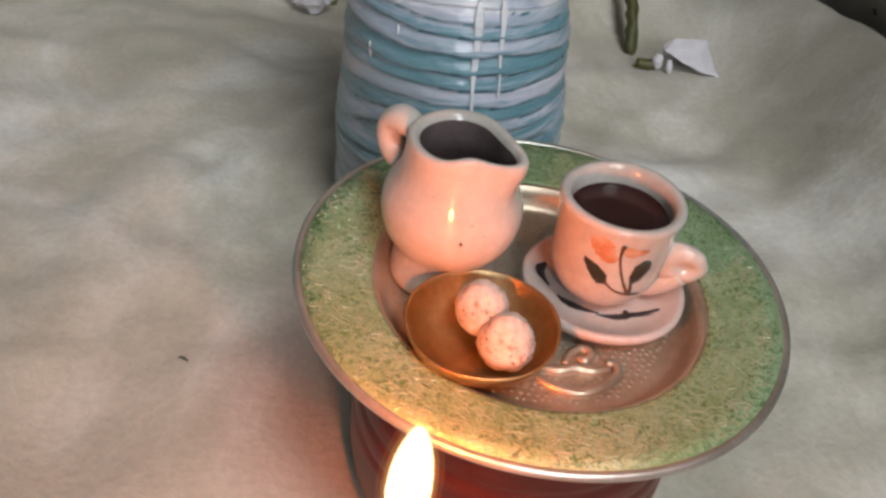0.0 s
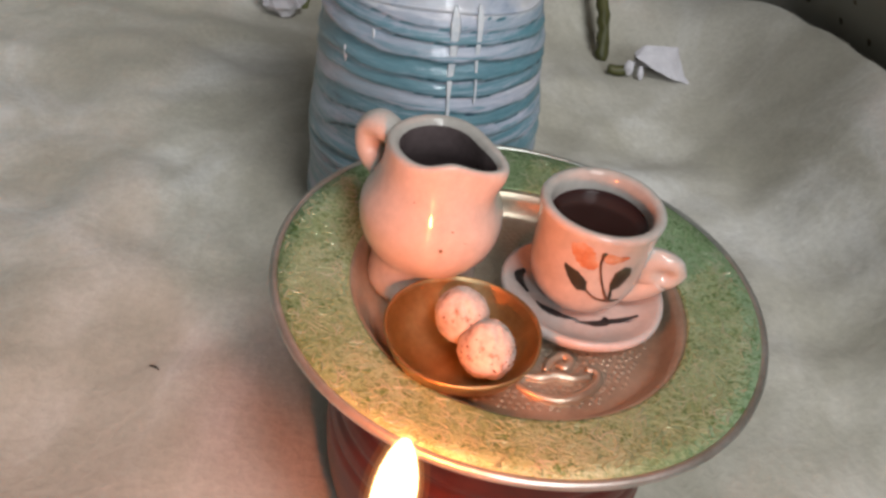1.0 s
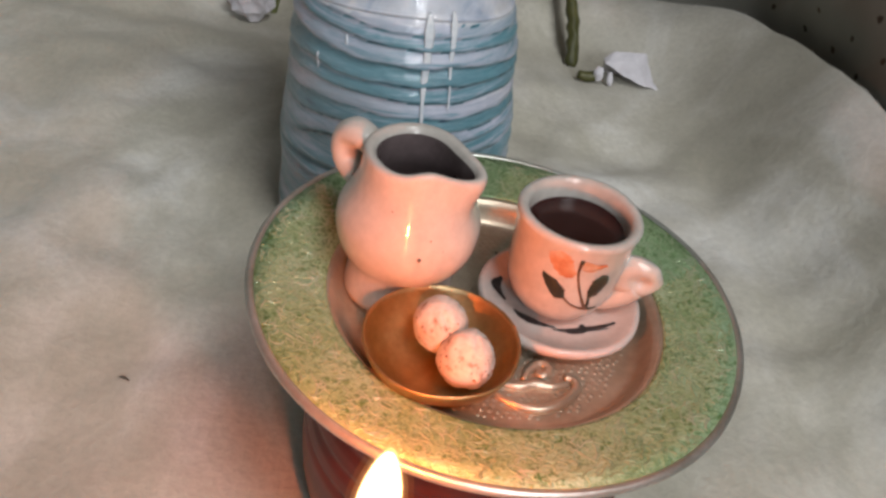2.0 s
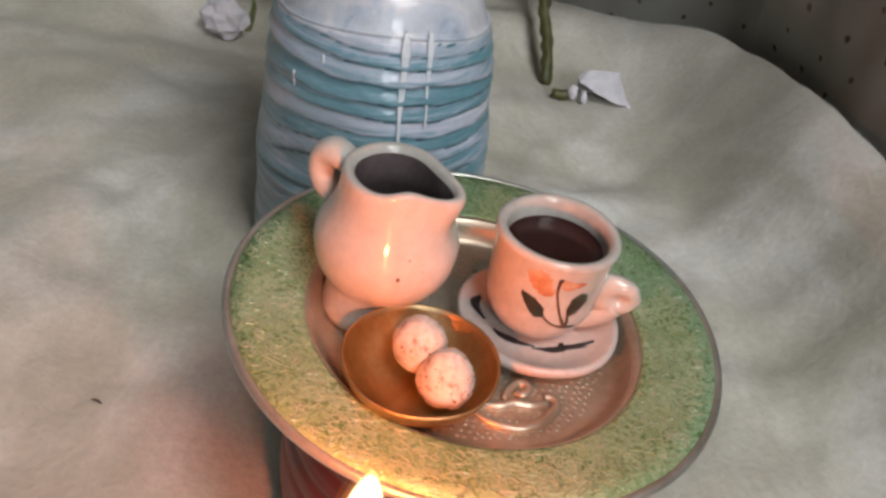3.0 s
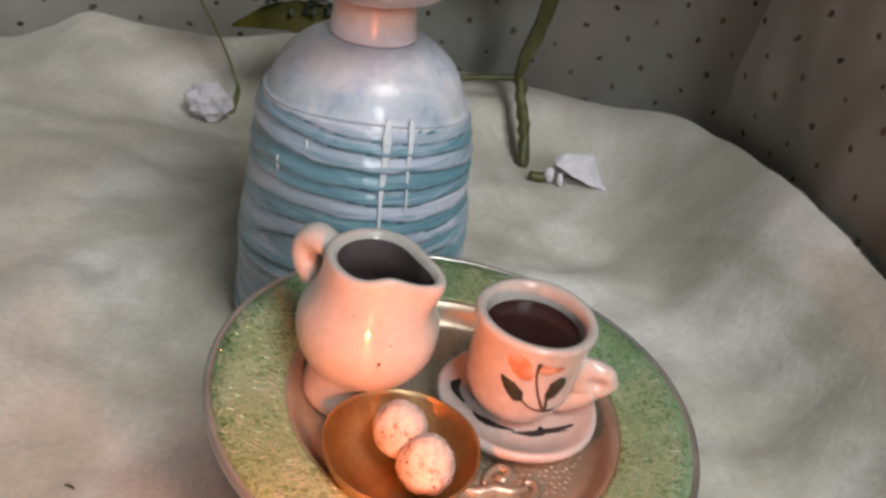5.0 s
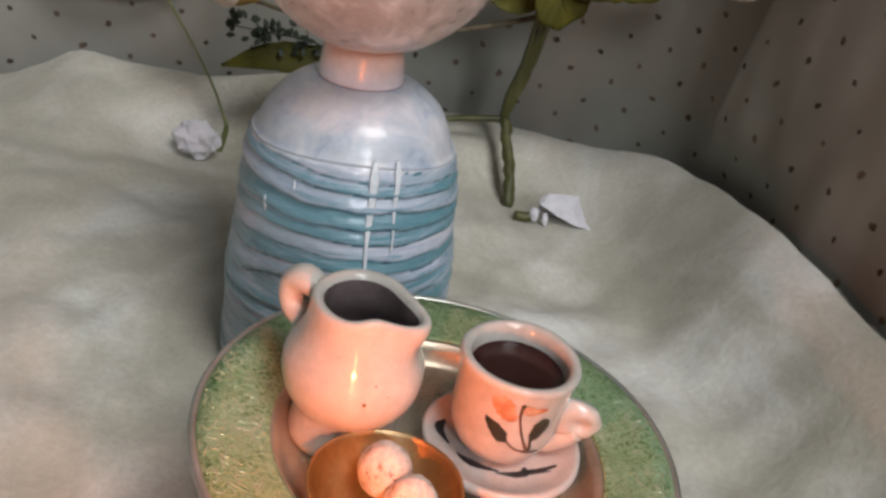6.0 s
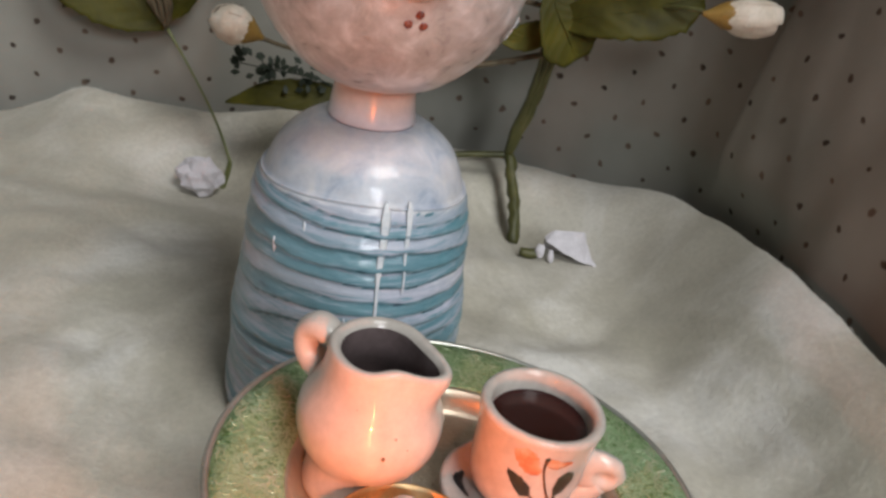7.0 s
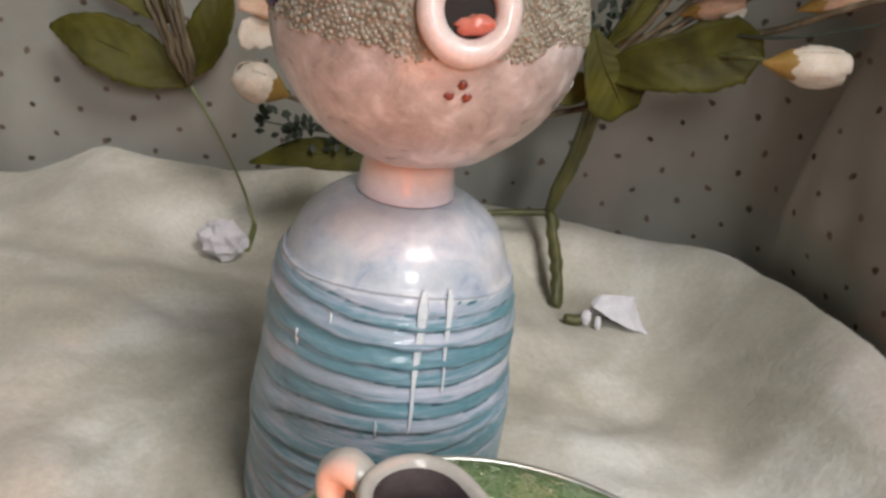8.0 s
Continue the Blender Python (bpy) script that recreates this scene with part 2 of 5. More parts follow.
def wrapped_material():
    """Brushed teal and lavender bands; the band's own coordinate is stored on the mesh."""
    m, tree, b = material("teal_lavender_bands", 0.32, 0.0, 0.25)
    at = tree.nodes.new("ShaderNodeAttribute")
    at.attribute_name = "band"
    brush = noise_node(tree, 52, 8, 0.72, 0.8, stretch=(1, 1, 8))
    add = tree.nodes.new("ShaderNodeMath")
    add.operation = "MULTIPLY_ADD"
    add.inputs[1].default_value, add.inputs[2].default_value = 1.35, -0.67
    tree.links.new(brush.outputs[0], add.inputs[0])
    total = tree.nodes.new("ShaderNodeMath")
    tree.links.new(at.outputs["Fac"], total.inputs[0])
    tree.links.new(add.outputs[0], total.inputs[1])
    streak = noise_node(tree, 60, 6, 0.7, 0.5, stretch=(1, 1, 26))
    fine = tree.nodes.new("ShaderNodeMath")
    fine.operation = "MULTIPLY_ADD"
    fine.inputs[1].default_value = 0.55
    tree.links.new(streak.outputs[0], fine.inputs[0])
    tree.links.new(total.outputs[0], fine.inputs[2])
    level = tree.nodes.new("ShaderNodeMath")
    level.operation = "SUBTRACT"
    level.inputs[1].default_value = 0.275
    tree.links.new(fine.outputs[0], level.inputs[0])
    lav, pale, teal, deep = (0.37, 0.42, 0.52), (0.52, 0.54, 0.63), (0.09, 0.21, 0.26), (0.022, 0.045, 0.085)
    col = ramp_node(tree, level.outputs[0], [(0.07, deep), (0.19, teal), (0.42, (0.14, 0.28, 0.34)), (0.60, lav), (0.84, pale), (0.97, (0.70, 0.70, 0.74))]).outputs[0]
    patch = noise_node(tree, 30, 3, 0.5)
    pm = ramp_node(tree, patch.outputs[0], [(0.42, (0, 0, 0)), (0.6, (1, 1, 1))])
    col = mix_node(tree, mix_node(tree, 0.7, (0, 0, 0), pm.outputs[0], "ADD"), col, mix_node(tree, 0.45, col, (0.09, 0.28, 0.32)))
    # the glaze greys towards lavender round one side
    co = tree.nodes.new("ShaderNodeTexCoord")
    sep = tree.nodes.new("ShaderNodeSeparateXYZ")
    tree.links.new(co.outputs["Object"], sep.inputs[0])
    shift = tree.nodes.new("ShaderNodeMath")
    shift.operation = "MULTIPLY_ADD"
    shift.inputs[1].default_value = -16.0
    tree.links.new(sep.outputs[0], shift.inputs[0])
    tree.links.new(patch.outputs[0], shift.inputs[2])
    sm = ramp_node(tree, shift.outputs[0], [(0.45, (0, 0, 0)), (0.95, (0.22, 0.22, 0.22))])
    col = mix_node(tree, sm.outputs[0], col, mix_node(tree, 0.7, col, (0.40, 0.38, 0.43)))
    tree.links.new(col, b.inputs["Base Color"])
    bump_node(tree, b, streak.outputs[0], 0.35, 0.0008)
    return m


def dotted_cloth():
    """White cotton printed with small brown dots in staggered rows; UV runs in plan units."""
    m, tree, b = material("dotted_cotton", 0.9, spec=0.2)
    uv = tree.nodes.new("ShaderNodeUVMap")
    warp = noise_node(tree, 45, 2)
    v1 = tree.nodes.new("ShaderNodeVectorMath")
    v1.operation = "MULTIPLY_ADD"
    v1.inputs[1].default_value, v1.inputs[2].default_value = (1.4, 1.4, 0), (-0.7, -0.7, 0)
    tree.links.new(warp.outputs[1], v1.inputs[0])
    v2 = tree.nodes.new("ShaderNodeVectorMath")
    tree.links.new(uv.outputs[0], v2.inputs[0])
    tree.links.new(v1.outputs[0], v2.inputs[1])
    near = None
    for off in ((0.0, 0.0, 0.0), (0.5, 0.5, 0.0)):
        v3 = tree.nodes.new("ShaderNodeVectorMath")
        v3.operation = "MULTIPLY_ADD"
        v3.inputs[1].default_value, v3.inputs[2].default_value = (1 / 3.5, 1 / 3.8, 0), off
        tree.links.new(v2.outputs[0], v3.inputs[0])
        v4 = tree.nodes.new("ShaderNodeVectorMath")
        v4.operation = "FRACTION"
        tree.links.new(v3.outputs[0], v4.inputs[0])
        v5 = tree.nodes.new("ShaderNodeVectorMath")
        v5.operation = "MULTIPLY_ADD"
        v5.inputs[1].default_value, v5.inputs[2].default_value = (3.5, 3.8, 0), (-1.75, -1.9, 0)
        tree.links.new(v4.outputs[0], v5.inputs[0])
        v6 = tree.nodes.new("ShaderNodeVectorMath")
        v6.operation = "LENGTH"
        tree.links.new(v5.outputs[0], v6.inputs[0])
        if near is None:
            near = v6.outputs["Value"]
        else:
            mn = tree.nodes.new("ShaderNodeMath")
            mn.operation = "MINIMUM"
            tree.links.new(near, mn.inputs[0])
            tree.links.new(v6.outputs["Value"], mn.inputs[1])
            near = mn.outputs[0]
    rag = noise_node(tree, 700, 2)
    sm = tree.nodes.new("ShaderNodeMath")
    sm.operation = "MULTIPLY_ADD"
    sm.inputs[1].default_value = 0.22
    tree.links.new(rag.outputs[0], sm.inputs[0])
    tree.links.new(near, sm.inputs[2])
    mask = ramp_node(tree, sm.outputs[0], [(0.26, (1, 1, 1)), (0.36, (0, 0, 0))])
    wide = noise_node(tree, 14, 5)
    base = ramp_node(tree, wide.outputs[0], [(0.3, (0.222, 0.217, 0.19)), (0.7, (0.298, 0.292, 0.26))])
    weave = noise_node(tree, 900, 3)
    dots = ramp_node(tree, warp.outputs[0], [(0.4, (0.045, 0.034, 0.026)), (0.6, (0.14, 0.10, 0.075))])
    col = mix_node(tree, mask.outputs[0], base.outputs[0], dots.outputs[0])
    tree.links.new(col, b.inputs["Base Color"])
    bump_node(tree, b, weave.outputs[0], 0.3, 0.0004)
    return m


def leaf_material():
    """Olive silk leaf: UV x across from the midrib, y along it."""
    m, tree, b = material("olive_silk_leaf", 0.6, spec=0.2)
    wide = noise_node(tree, 45, 5, 0.6, 0.4)
    col = ramp_node(tree, wide.outputs[0], [(0.3, (0.032, 0.031, 0.004)), (0.5, (0.062, 0.058, 0.007)), (0.7, (0.098, 0.088, 0.011)), (0.85, (0.15, 0.115, 0.026))]).outputs[0]
    uv = tree.nodes.new("ShaderNodeUVMap")
    sep = tree.nodes.new("ShaderNodeSeparateXYZ")
    tree.links.new(uv.outputs[0], sep.inputs[0])
    ab = tree.nodes.new("ShaderNodeMath")
    ab.operation = "ABSOLUTE"
    tree.links.new(sep.outputs[0], ab.inputs[0])
    k = tree.nodes.new("ShaderNodeMath")
    k.operation = "MULTIPLY_ADD"
    k.inputs[1].default_value = -0.22
    tree.links.new(ab.outputs[0], k.inputs[0])
    tree.links.new(sep.outputs[1], k.inputs[2])
    wv = tree.nodes.new("ShaderNodeMath")
    wv.operation = "MULTIPLY"
    wv.inputs[1].default_value = 48.0
    tree.links.new(k.outputs[0], wv.inputs[0])
    sn = tree.nodes.new("ShaderNodeMath")
    sn.operation = "SINE"
    tree.links.new(wv.outputs[0], sn.inputs[0])
    vein = ramp_node(tree, sn.outputs[0], [(0.86, (0, 0, 0)), (1.0, (1, 1, 1))])
    col = mix_node(tree, mix_node(tree, 0.1, (0, 0, 0), vein.outputs[0], "ADD"), col, (0.06, 0.06, 0.014))
    tree.links.new(col, b.inputs["Base Color"])
    bump_node(tree, b, sn.outputs[0], 0.12, 0.0006)
    return m


FLAME_GLOW, ENAMEL, WRAPPED, CLOTH, LEAF, NECK = flame_material(), enamel_material(), wrapped_material(), dotted_cloth(), leaf_material(), neck_material()


# ---- builders ----
def smooth(a, b, x):
    s = min(1.0, max(0.0, (x - a) / (b - a)))
    return s * s * (3 - 2 * s)


def base(name, x, y, z, label, category, group="", kind=""):
    """A thing's Empty, at its base."""
    ob = new(name)
    ob.empty_display_size = 0.01
    ob.location = (x * U, y * U, z * U)
    return tagged(ob, label, category, group, kind)


def part(name, bm, mat, parent=None, label="", flat=False):
    """Links a bmesh in plan units as one mesh object, under a thing or part."""
    me = bpy.data.meshes.new(name)
    bmesh.ops.recalc_face_normals(bm, faces=bm.faces)
    bm.to_mesh(me)
    bm.free()
    me.transform(Matrix.Scale(U, 4))
    for m in mat if isinstance(mat, (list, tuple)) else (mat,):
        me.materials.append(m)
    for p in me.polygons:
        p.use_smooth = not flat
    ob = new(name, me)
    ob.parent = parent
    if label:
        ob["label"] = label
    return ob


def skin(bm, rows, closed=True, slot=0):
    """Faces between rows of vertices; rows close round on themselves."""
    for a, b in zip(rows, rows[1:]):
        n = len(a)
        for i in range(n if closed else n - 1):
            j = (i + 1) % n
            quad = []
            for v in (a[i], a[j], b[j], b[i]):
                if v not in quad:
                    quad.append(v)
            if len(quad) > 2:
                bm.faces.new(quad).material_index = slot
    return rows


def lathe(bm, profile, seg=64, warp=None, slot=0):
    """A turned form from (radius, height) pairs; warp(angle, r, z) gives a place."""
    rows = []
    for r, z in profile:
        if r < 1e-6:
            rows.append([bm.verts.new((0, 0, z))] * seg)
            continue
        row = []
        for i in range(seg):
            a = 2 * math.pi * i / seg
            row.append(bm.verts.new(warp(a, r, z) if warp else (r * math.cos(a), r * math.sin(a), z)))
        rows.append(row)
    return skin(bm, rows, True, slot)


def glide(points, steps):
    """A smooth line through the given points."""
    pts = [Vector(p) for p in points]
    pts = [2 * pts[0] - pts[1]] + pts + [2 * pts[-1] - pts[-2]]
    out = []
    for i in range(1, len(pts) - 2):
        a, b, c, d = pts[i - 1:i + 3]
        for k in range(steps):
            t = k / steps
            out.append(0.5 * (2 * b + (c - a) * t + (2 * a - 5 * b + 4 * c - d) * t * t + (3 * b - a - 3 * c + d) * t ** 3))
    return out + [pts[-2]]


def tube(bm, points, radii, seg=10, steps=6, flat=1.0, slot=0, up=(0.13, 0.21, 0.97)):
    """A tapered, capped tube along a smooth line. flat: width over thickness."""
    line = glide(points, steps)
    up, rows = Vector(up), []
    for i, p in enumerate(line):
        t = (line[min(i + 1, len(line) - 1)] - line[max(i - 1, 0)]).normalized()
        s = t.cross(up).normalized()
        n = s.cross(t)
        u = i / (len(line) - 1) * (len(radii) - 1)
        k = min(int(u), len(radii) - 2)
        r = radii[k] + (radii[k + 1] - radii[k]) * (u - k)
        rows.append([bm.verts.new(p + s * (r * flat * math.cos(2 * math.pi * j / seg)) + n * (r * math.sin(2 * math.pi * j / seg))) for j in range(seg)])
    skin(bm, rows, True, slot)
    bm.faces.new(rows[0][::-1]).material_index = slot
    bm.faces.new(rows[-1]).material_index = slot


def blob(bm, centre, radii, seg=16, rings=10, rough=0.0, freq=1.0, slot=0, turn=None):
    """A rounded lump, roughened by noise."""
    c, rows = Vector(centre), []
    for i in range(rings + 1):
        th = math.pi * i / rings
        row = []
        for j in range(seg):
            a = 2 * math.pi * j / seg
            d = Vector((math.sin(th) * math.cos(a), math.sin(th) * math.sin(a), math.cos(th)))
            k = 1 + rough * noise.noise(d * freq + c * 1.7)
            p = Vector((d.x * radii[0], d.y * radii[1], d.z * radii[2])) * k
            row.append(c + (turn @ p if turn else p))
        rows.append([bm.verts.new(row[0])] * seg if i in (0, rings) else [bm.verts.new(p) for p in row])
    skin(bm, rows, True, slot)


def leaf(bm, spine, widths, normal, cup=0.15, thick=0.05, across=8, steps=6, ragged=0.04):
    """A leaf or petal of some thickness along a spine, cupped about it, with UV across and along."""
    line, n0 = glide(spine, steps), Vector(normal).normalized()
    uv = bm.loops.layers.uv.verify()
    tops, unders, where = [], [], {}
    for i, p in enumerate(line):
        t = (line[min(i + 1, len(line) - 1)] - line[max(i - 1, 0)]).normalized()
        s = t.cross(n0).normalized()
        n = s.cross(t)
        u = i / (len(line) - 1) * (len(widths) - 1)
        k = min(int(u), len(widths) - 2)
        w = widths[k] + (widths[k + 1] - widths[k]) * (u - k)
        w *= 1 + ragged * math.sin(i * 2.7) + ragged * noise.noise(p * 0.9)
        top, under = [], []
        for j in range(across + 1):
            q = 2 * j / across - 1
            place = p + s * (w * q) + n * (cup * w * q * q + 0.12 * w * noise.noise(p * 0.5 + s * q))
            for rowset, side in ((top, 0.5), (under, -0.5)):
                edge = 1 - 0.7 * abs(q) ** 3
                v = bm.verts.new(place + n * (side * thick * edge))
                where[v] = (q, i / (len(line) - 1))
                rowset.append(v)
        tops.append(top)
        unders.append(under)
    faces = []
    for rows in (tops, unders):
        for a, b in zip(rows, rows[1:]):
            faces += [bm.faces.new((a[j], a[j + 1], b[j + 1], b[j])) for j in range(across)]
    for a, b, c, d in zip(tops, tops[1:], unders, unders[1:]):
        faces += [bm.faces.new((a[0], b[0], d[0], c[0])), bm.faces.new((a[-1], b[-1], d[-1], c[-1]))]
    faces += [bm.faces.new((tops[e][j], tops[e][j + 1], unders[e][j + 1], unders[e][j])) for e in (0, -1) for j in range(across)]
    for f in faces:
        for loop in f.loops:
            loop[uv].uv = where[loop.vert]


def box(bm, lo, hi, bevel=0.0):
    m = bmesh.ops.create_cube(bm, size=1.0)
    for v in m["verts"]:
        v.co = Vector([(lo[k] + hi[k]) / 2 + v.co[k] * (hi[k] - lo[k]) for k in range(3)])
    if bevel:
        bmesh.ops.bevel(bm, geom=bm.edges[:], offset=bevel, segments=2, affect="EDGES")


def block(name, lo, hi, mat, label, category, kind="structure", bevel=0.0):
    """A plain slab in metres."""
    bm = bmesh.new()
    box(bm, [v / U for v in lo], [v / U for v in hi], bevel / U)
    return tagged(part(name, bm, mat, flat=True), label, category, kind=kind)


# ---- the room round the table ----
TOP = -3.0 * U  # the table's top
FLOOR_Z = TOP - 0.75
block("floor", (-1.6, -1.9, FLOOR_Z - 0.1), (1.6, 0.7, FLOOR_Z), FLOOR, "brown wooden room floor", "floor")
block("wall_north", (-1.6, 0.6, FLOOR_Z), (1.6, 0.7, 1.5), PLASTER, "plain grey plaster wall", "wall")


def build_south_wall():
    """The wall facing the table, with an added, unseen window round the fill lamp."""
    bm = bmesh.new()
    for lo, hi in (((-1.6, FLOOR_Z), (0.1, 1.5)), ((0.7, FLOOR_Z), (1.6, 1.5)), ((0.1, FLOOR_Z), (0.7, 0.86)), ((0.1, 1.38), (0.7, 1.5))):
        box(bm, (lo[0] / U, -2.0 / U, lo[1] / U), (hi[0] / U, -1.9 / U, hi[1] / U))
    tagged(part("wall_south", bm, PLASTER, flat=True), "plain grey plaster wall with an opening for the fill lamp", "wall", kind="structure")
    t = tagged(new("added_window"), "unseen white window frame added round the fill lamp", "window", kind="structure")
    for name, lo, hi in (("sill", (0.07, -2.0, 0.83), (0.73, -1.895, 0.86)), ("jamb", (0.1, -1.99, 0.86), (0.14, -1.93, 1.38)), ("jamb", (0.66, -1.99, 0.86), (0.7, -1.93, 1.38)), ("head_rail", (0.14, -1.99, 1.34), (0.66, -1.93, 1.38)), ("mullion", (0.385, -1.99, 0.86), (0.415, -1.93, 1.34))):
        bm = bmesh.new()
        box(bm, [v / U for v in lo], [v / U for v in hi], 0.6)
        part(name, bm, LAMP_WHITE, t, flat=True)


build_south_wall()
block("wall_east", (1.6, -1.9, FLOOR_Z), (1.7, 0.6, 1.5), PLASTER, "plain grey plaster wall", "wall")
block("wall_west", (-1.7, -1.9, FLOOR_Z), (-1.6, 0.6, 1.5), PLASTER, "plain grey plaster wall", "wall")
block("ceiling", (-1.7, -2.0, 1.5), (1.7, 0.7, 1.6), PLASTER, "plain grey ceiling", "ceiling")


def build_table():
    t = base("table", 0, 20, TOP / U, "brown wooden table under the fleece", "table")
    bm = bmesh.new()
    box(bm, (-90, -60, -4), (90, 60, -0.02), 0.4)
    part("tabletop", bm, TABLE, t, flat=True)
    for x in (-84, 84):
        for y in (-54, 54):
            bm = bmesh.new()
            box(bm, (x - 4, y - 4, (FLOOR_Z - TOP) / U), (x + 4, y + 4, -4), 0.4)
            part("leg", bm, TABLE, t, flat=True)


build_table()

# ---- fleece and backdrop ----
# the fleece's edge, in order round the table: x, y, height
EDGE = [(30, -24, 4), (29.5, 10, 5.5), (28.2, 30, 6.4), (27.4, 37.8, 6.5), (27.4, 41, 6.1), (27.4, 47.5, 5.2), (25.6, 54.5, 4.5), (22, 58, 3.1), (17, 60, 2.75), (8, 60.5, 3.2), (-1.3, 61, 3.4),
        (-7, 61.6, 2.2), (-10.6, 62, 1.8), (-13.5, 62, 2.3), (-16.1, 62, 2.5), (-19, 62, 0.6), (-22.6, 62, -0.6), (-34, 62, -0.5), (-62, 60, 0), (-64, 20, 0), (-62, -24, 0), (0, -26, 0)]
HUB = (3.0, 22.0)


def fleece_height(x, y):
    """Soft folds of the fleece, flat where the vessels stand."""
    calm = smooth(7, 15, math.hypot(x - 4.0, y - 16)) * smooth(5, 10, math.hypot(x - 2.4, y - 32.6))
    p = Vector((x, y, 0))
    h = 1.05 * noise.noise(p * 0.085 + Vector((3.1, 0.4, 0))) + 0.42 * noise.noise(p * 0.21 + Vector((0, 7.7, 2)))
    h += 0.14 * noise.noise(p * 0.6)
    h += 0.42 * noise.noise(p * 0.33 + Vector((5, 1, 1)))
    return h * calm


PINS = [(18.0, 49.0, 0.35, 5.0), (14.6, 52.0, 0.0, 3.5), (-6.2, 54.8, -1.1, 4.5)]  # x, y, height, reach


def settle(x, y, z):
    """The fleece pressed to known heights under the small things behind."""
    for px, py, pz, reach in PINS:
        w = math.exp(-(((x - px) ** 2 + (y - py) ** 2) / reach ** 2) ** 1.5)
        z += (pz - z) * w
    return z


def build_fleece():
    bm, spokes, rows = bmesh.new(), 360, []
    rim = glide([Vector(e) for e in EDGE + EDGE[:1]], 24)
    angles = [math.atan2(p.y - HUB[1], p.x - HUB[0]) % (2 * math.pi) for p in rim]
    order = sorted(range(len(rim)), key=lambda i: angles[i])
    ang, rad, hgt = ([f(rim[i], i) for i in order] for f in (lambda p, i: angles[i], lambda p, i: math.hypot(p.x - HUB[0], p.y - HUB[1]), lambda p, i: p.z))
    steps = [k / 90 for k in range(1, 91)]
    for s in steps + [1.012, 1.018, 1.014, 1.0]:
        row = []
        for i in range(spokes):
            a = 2 * math.pi * i / spokes
            r, ze = np.interp(a, ang, rad, period=2 * math.pi), np.interp(a, ang, hgt, period=2 * math.pi)
            r *= 1 + 0.006 * noise.noise(Vector((a * 9, 0, 0)))
            k = min(s, 1.0)
            x, y = HUB[0] + r * s * math.cos(a), HUB[1] + r * s * math.sin(a)
            lift = smooth(0.66, 1.0, k) ** 1.4
            fold = 1.15 * math.sin(a * 31 + 2 * noise.noise(Vector((a * 4, k * 2, 5)))) * smooth(0.72, 0.97, k) * (0.35 + 0.65 * max(0.0, noise.noise(Vector((a * 3, 3, 1))) + 0.4)) * smooth(1.25, 2.0, a) * smooth(3.3, 2.6, a)
            z = fleece_height(x, y) * (1 - 0.6 * lift) + ze * lift + fold * (1 - 0.8 * smooth(0.93, 1.0, k))
            z = settle(x, y, z)
            z -= {1.012: 0.25, 1.018: 0.8, 1.014: 1.4}.get(s, 0.0)
            if s == 1.0 and len(rows) > 90:
                z = -2.9
            row.append(bm.verts.new((x, y, max(z, -2.9))))
        rows.append(row)
    middle = bm.verts.new((HUB[0], HUB[1], fleece_height(*HUB)))
    skin(bm, [[middle] * spokes] + rows)
    # loose fibres along the edge
    rng, pile = random.Random(77), bmesh.new()
    for k in range(9000):
        i, j = int(rng.uniform(-20, 185)) % spokes, min(92, int(90 - abs(rng.gauss(0, 4))) + rng.randint(0, 2))
        p = rows[j][i].co.lerp(rows[j][(i + 1) % spokes].co, rng.random())
        a = 2 * math.pi * i / spokes
        d = (Vector((rng.gauss(0, 0.7), rng.gauss(0, 0.7), 0.55 + abs(rng.gauss(0, 0.4)))) + 0.3 * Vector((math.cos(a), math.sin(a), 0))).normalized()
        w = d.cross(Vector((rng.gauss(0, 1), rng.gauss(0, 1), 0.2))).normalized() * 0.014
        ln = rng.uniform(0.08, 0.26)
        pile.faces.new([pile.verts.new(q) for q in (p - w, p + w, p + d * ln + Vector((0, 0, -0.25 * ln)))])
    sheet = tagged(part("fleece", bm, FLEECE), "cream fleece sheet lying in soft folds on the table", "fleece", kind="structure")
    tagged(part("pile", pile, FLEECE, sheet, "loose cream fibres"), kind="stuff")


